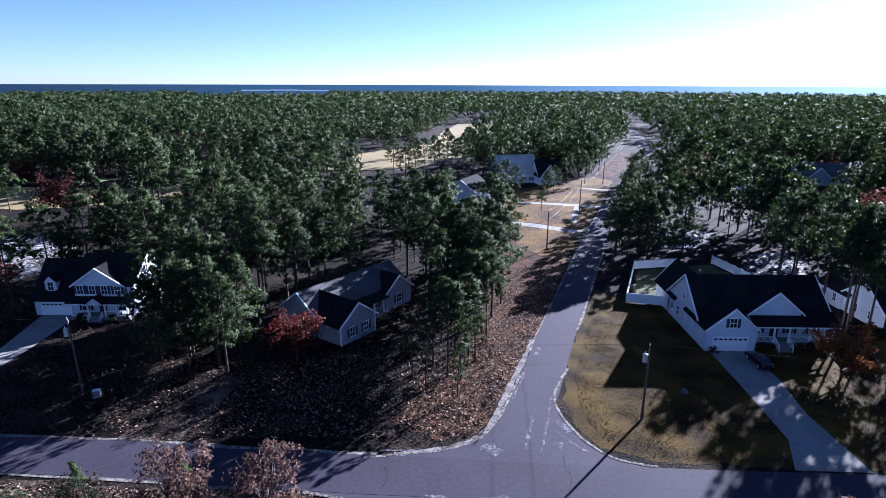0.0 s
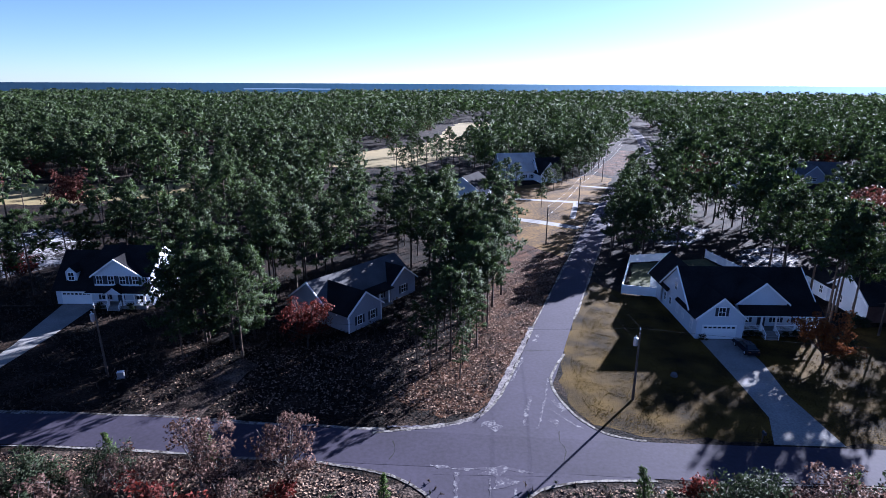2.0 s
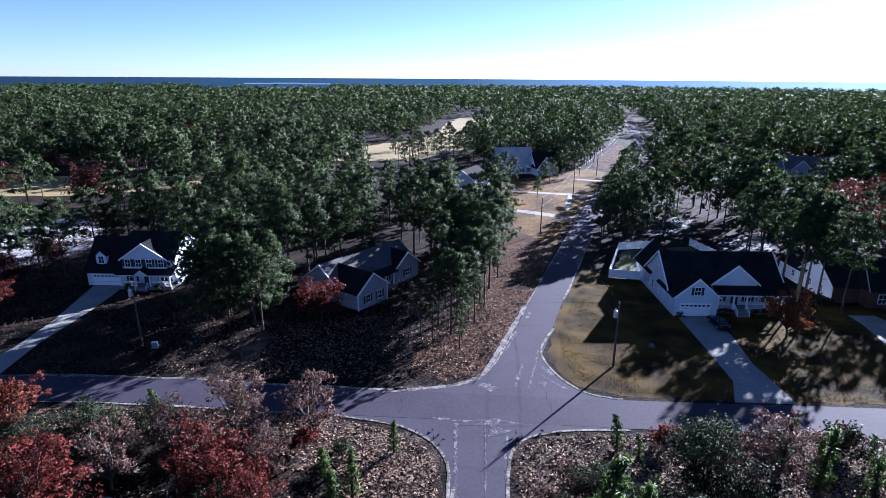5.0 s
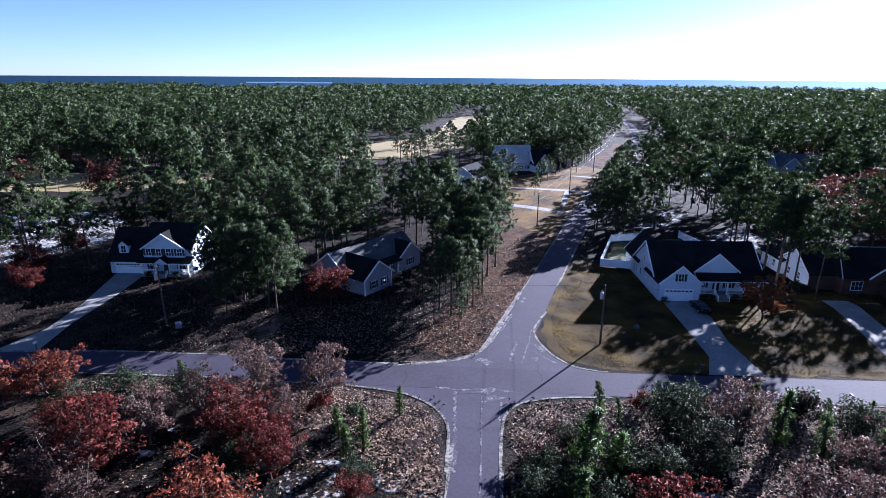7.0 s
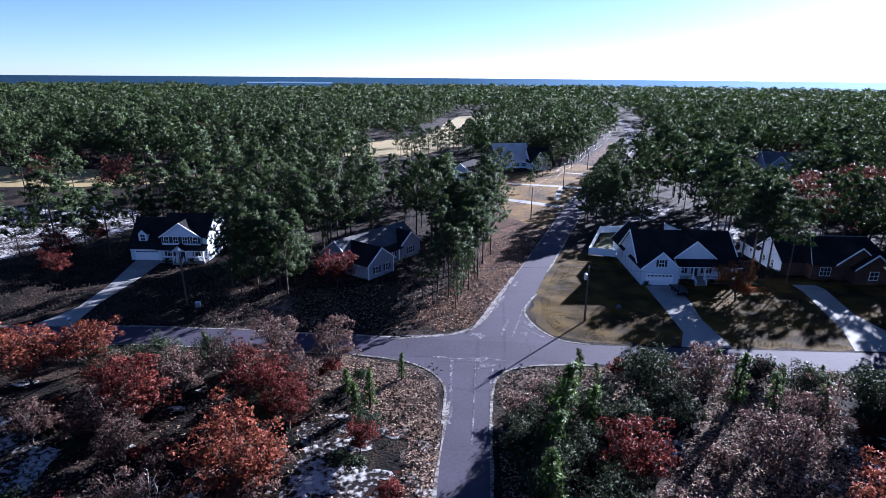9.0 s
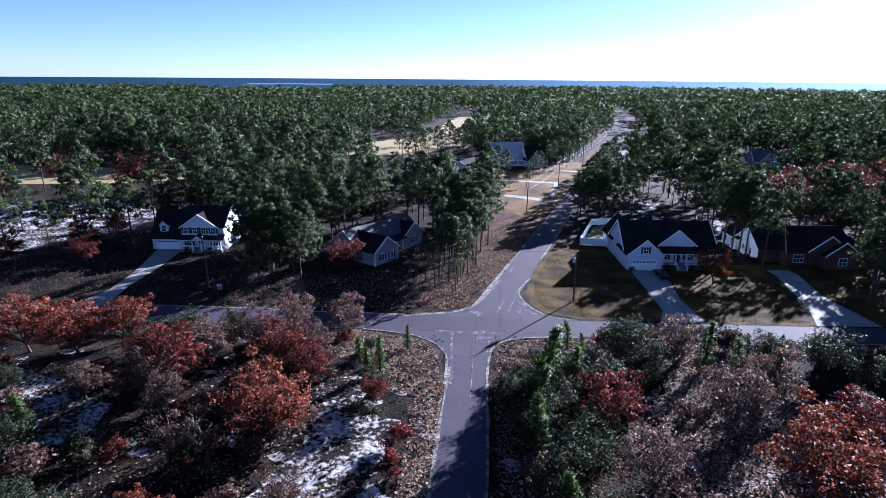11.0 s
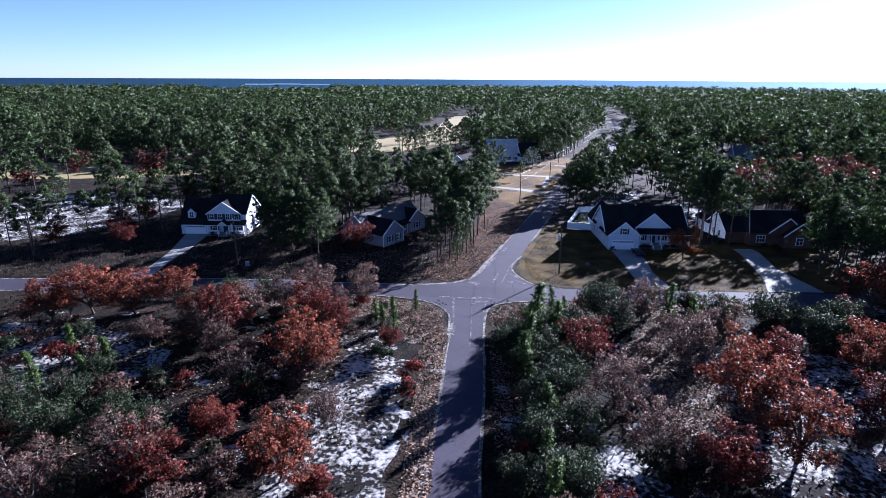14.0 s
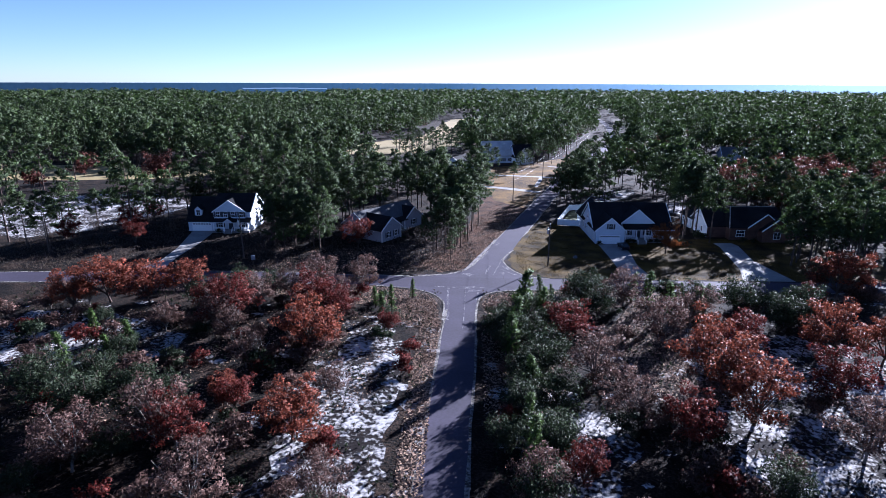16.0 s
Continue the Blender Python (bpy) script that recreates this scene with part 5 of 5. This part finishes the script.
oaks("red", ((-35.4, -14.2, 5.2), (-22.2, -9.8, 5.2), (-18.0, -13.6, 3.6), (-25.5, -40.4, 3.0), (18.1, -22.4, 3.8), (42.6, -25.2, 4.4), (49.3, -37, 4.6), (26.9, -46.0, 3.8), (-29.3, -47.5, 3.6), (-21.5, 31.0, 4.3), (-82.4, 42.7, 4.4), (-93.6, 34.8, 3.6), (-83.3, 56.7, 3.6), (-76.6, 33.3, 3.4), (13.7, -52.8, 3), (-9.3, -17.6, 2.2), (-41, -9, 3.4)))
oaks("brown", ((-36.6, -17, 3.6), (-32, -46.7, 4.8), (-38.4, -51.1, 4.4), (-16, 1.4, 3.8), (-24.2, 0.6, 4.4), (-28.5, -3.5, 3.4), (31.4, -5.8, 4.4), (19.7, -32.5, 4.4), (32.9, -20.6, 4.6), (-32.8, -8.4, 4.2), (21.6, -41.5, 3.6), (-12, -56, 3.4), (-23.4, -56.7, 4.2), (44.3, -48.7, 4.6), (40, -14, 4), (-28, -29, 3.0), (-45, -17, 2.8), (-19, -6, 3.0)))
oaks("green", ((8.4, -17.5, 2.8), (11.6, -19.2, 3.4), (13.4, -9.5, 2.6), (16.2, -13, 3.2), (20, -14.5, 3.0), (13.5, -30.4, 3.8), (49.7, -10.3, 4.8), (54.3, -16, 4.4), (23.9, -6.1, 4.0), (25.6, -11.6, 3.4), (59, -12.5, 4), (13.7, -39.1, 3.4), (6.4, -47.4, 2.6), (9.6, -24, 3.2), (10.6, -34, 3.4), (9.2, -41, 3.2), (11, -49, 3.6), (8.8, -57, 3.2), (15.4, -26, 3.2), (9.4, -13, 2.2), (-37.8, -3.4, 3.8), (-32.2, -0.6, 3.0), (-37.4, -40, 3.8), (-33.6, -40.6, 3.2), (-43.2, -41.8, 4.2), (-49.8, -38.6, 4.0), (-9.6, -15.0, 2.2), (27.4, -3.0, 3.0), (44, -6, 3.4)))
bare = thing("dead_tree", "small bare dead oak with pale grey branches", "dead tree", pose(-26.9, -27.1, 0, 0, 0, 40))
(tv, tt), _ = broad_arrays(140, 5.2, 2.6, 30, 0.05)
part("trunk", mesh_of("trunk", tv, tt, PALE_BARK), PALE_BARK, bare)

SAPLING = ([tree("young_pine", pine_arrays(90 + i, 5.0, 34, 6, 7, 0.40, 0.14, clear=0.05, spread=0.62), BARK, YOUNG, "bright green young pine sapling", "young pine", "young pines") for i in range(2)], set())
for x, y, s in ((-6.3, -2.1, 0.7), (-9.5, -8.9, 0.95), (11.7, -16.7, 2.0), (17.4, -1.1, 0.85), (19.3, -2.5, 0.6), (38.4, -9.4, 1.2), (47.7, -2.6, 0.7), (-12.6, -6.6, 0.8), (-24.6, 4.0, 0.8), (-34.7, 4.0, 0.7), (-53.9, -20.9, 1.0), (-52.4, -30.4, 1.2), (10.2, -20.5, 1.5), (12.6, -13, 1.2), (-11, -10.5, 0.9), (43, -3.0, 0.7), (8.6, -52, 1.4), (9.4, -26, 1.5), (11.0, -36.5, 1.2), (9.0, -45, 1.1), (15.5, -14.5, 1.4), (33.6, -3.4, 1.1), (35.4, -6.5, 1.4), (42, -12, 1.3), (-45.5, -26, 1.2), (-47, -29, 1.0)):
    plant(*SAPLING, x, y, s, rng.uniform(0, 360))

# scrub between the named trees, south of the cross street
rng = random.Random(11)
SHRUB = {}
for key, mat, label in (("brown", BROWN, "low grey-brown withered oak shrub"), ("green", EVERGREEN, "low dark evergreen shrub"), ("red", RED, "low dark red oak shrub")):
    SHRUB[key] = ([tree("shrub", broad_arrays(110 + len(SHRUB) * 3 + i, 2.6, 1.9, 1100, 0.14, 4, 0.12, 8), BARK, mat, label, "shrub", key + " shrubs") for i in range(2)], set())
for i in range(330):
    x, y = rng.uniform(-75, 78), rng.uniform(-68, 0)
    road_x = 2.6 + 0.055 * y
    if abs(x - road_x) < 5.6 or (4 < x < 16 and y > -5) or (-14 < x < 0 and rng.random() < 0.8) or (x > 34 and y < -17 and rng.random() < 0.6) or (20 < x < 45 and -42 < y < -8 and rng.random() < 0.7):
        continue
    key = rng.choice(("brown", "brown", "green", "red", "brown", "green"))
    if i % 6 == 0 and abs(x - road_x) > 8:
        plant(*OAKS[key], x, y, rng.uniform(0.45, 0.85), rng.uniform(0, 360))
    else:
        plant(*SHRUB[key], x, y, rng.uniform(0.6, 1.5), rng.uniform(0, 360))
brush = np.random.default_rng(3)
n = 9000
c = np.stack([brush.uniform(-80, 85, n), brush.uniform(-70, 2, n), brush.uniform(0.05, 0.45, n)], 1)
clump = np.sin(c[:, 0] * 0.23 + 1.3 * np.sin(c[:, 1] * 0.19)) + np.sin(c[:, 1] * 0.31 + c[:, 0] * 0.11)
c = c[(np.abs(c[:, 0] - 2.6 - 0.055 * c[:, 1]) > 3.6) & (clump > -0.7)]
half = len(c) // 2
for mat, rows, label in ((DRY, c[:half], "dry pale grass and scrub on sand"), (EVERGREEN, c[half:], "low dark green scrub on sand")):
    v, t = tufts(brush, rows, 0.5, 9, 0.12, 0.9)
    tagged(part("scrub", mesh_of("scrub", v, t, mat), mat), label, "scrub", kind="stuff")
n = 9000
c = np.stack([brush.uniform(-108, 6, n), brush.uniform(13, 62, n), brush.uniform(0.05, 0.4, n)], 1)
line = np.array([tuple(p) for p in UPPER])
c = c[[min((line[:, 0] - q[0]) ** 2 + (line[:, 1] - q[1]) ** 2) > 16 for q in c]]
paved = [(-69, 58), (-51, 58), (-51, 43), (-60.5, 43), (-60.5, 22), (-59.5, 12), (-67.2, 12), (-65.4, 30), (-69, 44)]
c = c[[not inside(q[0], q[1], paved) for q in c]]
v, t = tufts(brush, c, 0.45, 6, 0.12, 0.9)
tagged(part("undergrowth", mesh_of("undergrowth", v, t, DRY), DRY), "dry brown undergrowth under the pines", "undergrowth", kind="stuff")

# fallen leaves on the open ground
own = np.random.default_rng(8)
places = []
north_banks = (([(-1, 12.8), (3, 15), (5, 19), (9, 30), (13, 41), (18, 56), (24, 74), (16, 76), (9, 62), (4, 46), (-1, 30), (-8, 18)], 11000), ([(-40, 13), (-8, 13), (-1, 30), (2, 44), (-12, 34), (-24, 30), (-40, 32)], 3600))
south_banks = (([(-10, -2), (-3, -3), (-1.5, -8), (-1.5, -15), (-6, -15), (-11, -8)], 3000), ([(7.4, -0.6), (10, 1.0), (20, 1.7), (60, 1.0), (60, -3), (34, -5), (20, -9), (8, -14), (6.2, -6)], 7000), ([(-60, 4.6), (-40, 5.2), (-14, 4.0), (-8.4, 2.4), (-3, -1), (-1.2, -6), (-9.5, -6), (-18, -5), (-36, 1), (-60, 1)], 6500), ([(-5.4, -62), (-2.4, -62), (-2.0, -34), (-0.9, -12), (-4, -8), (-5, -30)], 5000), ([(20, -24), (27, -14), (34, -4), (44, -5), (47, -12), (41, -24), (37, -36), (29, -41), (23, -34)], 10000), ([(4.6, -40), (5.8, -12), (14, -12), (16, -40)], 4000), ([(-60, -8), (-8, -8), (-10, -40), (-60, -44)], 6000))
for poly, n in north_banks + south_banks:
    xs, ys = [q[0] for q in poly], [q[1] for q in poly]
    cand = np.stack([own.uniform(min(xs), max(xs), n * 2), own.uniform(min(ys), max(ys), n * 2)], 1)
    places.append(np.array([q for q in cand if inside(q[0], q[1], poly)])[:n])
c = np.concatenate(places)
c = c[[not inside(q[0], q[1], TRACK) for q in c]]
c = np.column_stack([c, own.uniform(0.03, 0.09, len(c))])
u = own.normal(size=(len(c), 3)) * np.array([1, 1, 0.45])
u /= np.linalg.norm(u, axis=1, keepdims=True)
w = np.cross(u, own.normal(size=(len(c), 3)) * 0.5 + np.array([0, 0, 1]))
w /= np.linalg.norm(w, axis=1, keepdims=True)
s = own.uniform(0.09, 0.24, (len(c), 1))
v = np.stack([c - u * s - w * s * 0.5, c - u * s * 0.2 + w * s * 0.8, c + u * s], 1).reshape(-1, 3)
v[:, 2] = np.maximum(v[:, 2], 0.022)
tagged(part("fallen_leaves", mesh_of("fallen_leaves", v, np.arange(len(v)).reshape(-1, 3), LEAF), LEAF), "scattered brown fallen leaves on sandy ground", "leaves", kind="stuff")

# blades of dormant grass on the lawns
lawn = [(15.4, 20), (16.4, 13.5), (20, 10.6), (36, 9.4), (46, 9.2), (62, 9.0), (74, 9.2), (74, 30), (60, 36), (44.5, 35.5), (36, 35), (35.5, 52), (28, 56), (21.5, 43), (16.2, 27)]
drives = [[(36.8, 35.4), (43.6, 35.4), (43.2, 27), (42.2, 19), (42.6, 8.6), (34.2, 8.6), (36.4, 14), (36.8, 24)], [(66, 36.8), (71.4, 36.8), (71.9, 34), (69.4, 22), (70.9, 8), (59.6, 8.2), (62.6, 16), (66, 33)]]
cand = np.stack([own.uniform(15, 74, 70000), own.uniform(9, 56, 70000)], 1)
c = np.array([q for q in cand if inside(q[0], q[1], lawn) and not any(inside(q[0], q[1], d) for d in drives)])
thick = np.sin(c[:, 0] * 0.9 + np.sin(c[:, 1] * 0.7)) + np.sin(c[:, 1] * 1.1 + 0.6 * c[:, 0]) + own.normal(size=len(c))
c = c[thick > -0.3]
v, tt = tufts(own, np.column_stack([c, np.full(len(c), 0.05)]), 0.17, 1, 0.30, 0.9)
v[:, 2] = np.maximum(v[:, 2], 0.012)
tagged(part("lawn_grass", mesh_of("lawn_grass", v, tt, TUFT), TUFT), "short dormant yellow-brown lawn grass", "grass", kind="stuff")

# foundation shrubs at the houses
for x, y, s in ((45.2, 35.9, 0.5), (46.4, 35.8, 0.45), (50.6, 35.8, 0.5), (52.4, 35.7, 0.55), (54.2, 35.8, 0.5), (37.6, 34.6, 0.4), (74, 36.8, 0.6), (76.5, 36.6, 0.5), (-60, 43.4, 0.5), (-54.5, 43.4, 0.5), (-11, 38.6, 0.5), (-9.4, 41.2, 0.45), (56.5, 33, 0.8), (58, 31.5, 0.7), (40, 57.5, 0.8), (63.5, 39.5, 0.9), (65, 41, 0.8)):
    plant(*SHRUB["green"], x, y, s, rng.uniform(0, 360))
# the far edge of the plain: an upright wall that glows with painted haze
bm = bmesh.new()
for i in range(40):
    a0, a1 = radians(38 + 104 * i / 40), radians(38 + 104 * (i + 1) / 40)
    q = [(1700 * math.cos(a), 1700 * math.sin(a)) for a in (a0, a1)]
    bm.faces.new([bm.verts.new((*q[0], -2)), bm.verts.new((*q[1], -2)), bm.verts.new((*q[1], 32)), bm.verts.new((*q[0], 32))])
tagged(part("backdrop", bm, FAR_HAZE), "line of far woods on the horizon, painted with glowing haze", "backdrop", kind="structure")
bm = bmesh.new()
q = [Vector((1690 * math.sin(a), 1690 * math.cos(a))) for a in (-0.356, -0.31, -0.265, -0.215)]
for a, b, lift in zip(q, q[1:], (0.0, 0.8, -0.4)):
    bm.faces.new([bm.verts.new((a.x, a.y, 15.0 + lift)), bm.verts.new((b.x, b.y, 15.0 + lift)), bm.verts.new((b.x, b.y, 18.0 + lift)), bm.verts.new((a.x, a.y, 18.0 + lift))])
tagged(part("backdrop_clearing", bm, FAR_PALE), "pale far clearing below the horizon woods, with added glow", "backdrop", kind="structure")
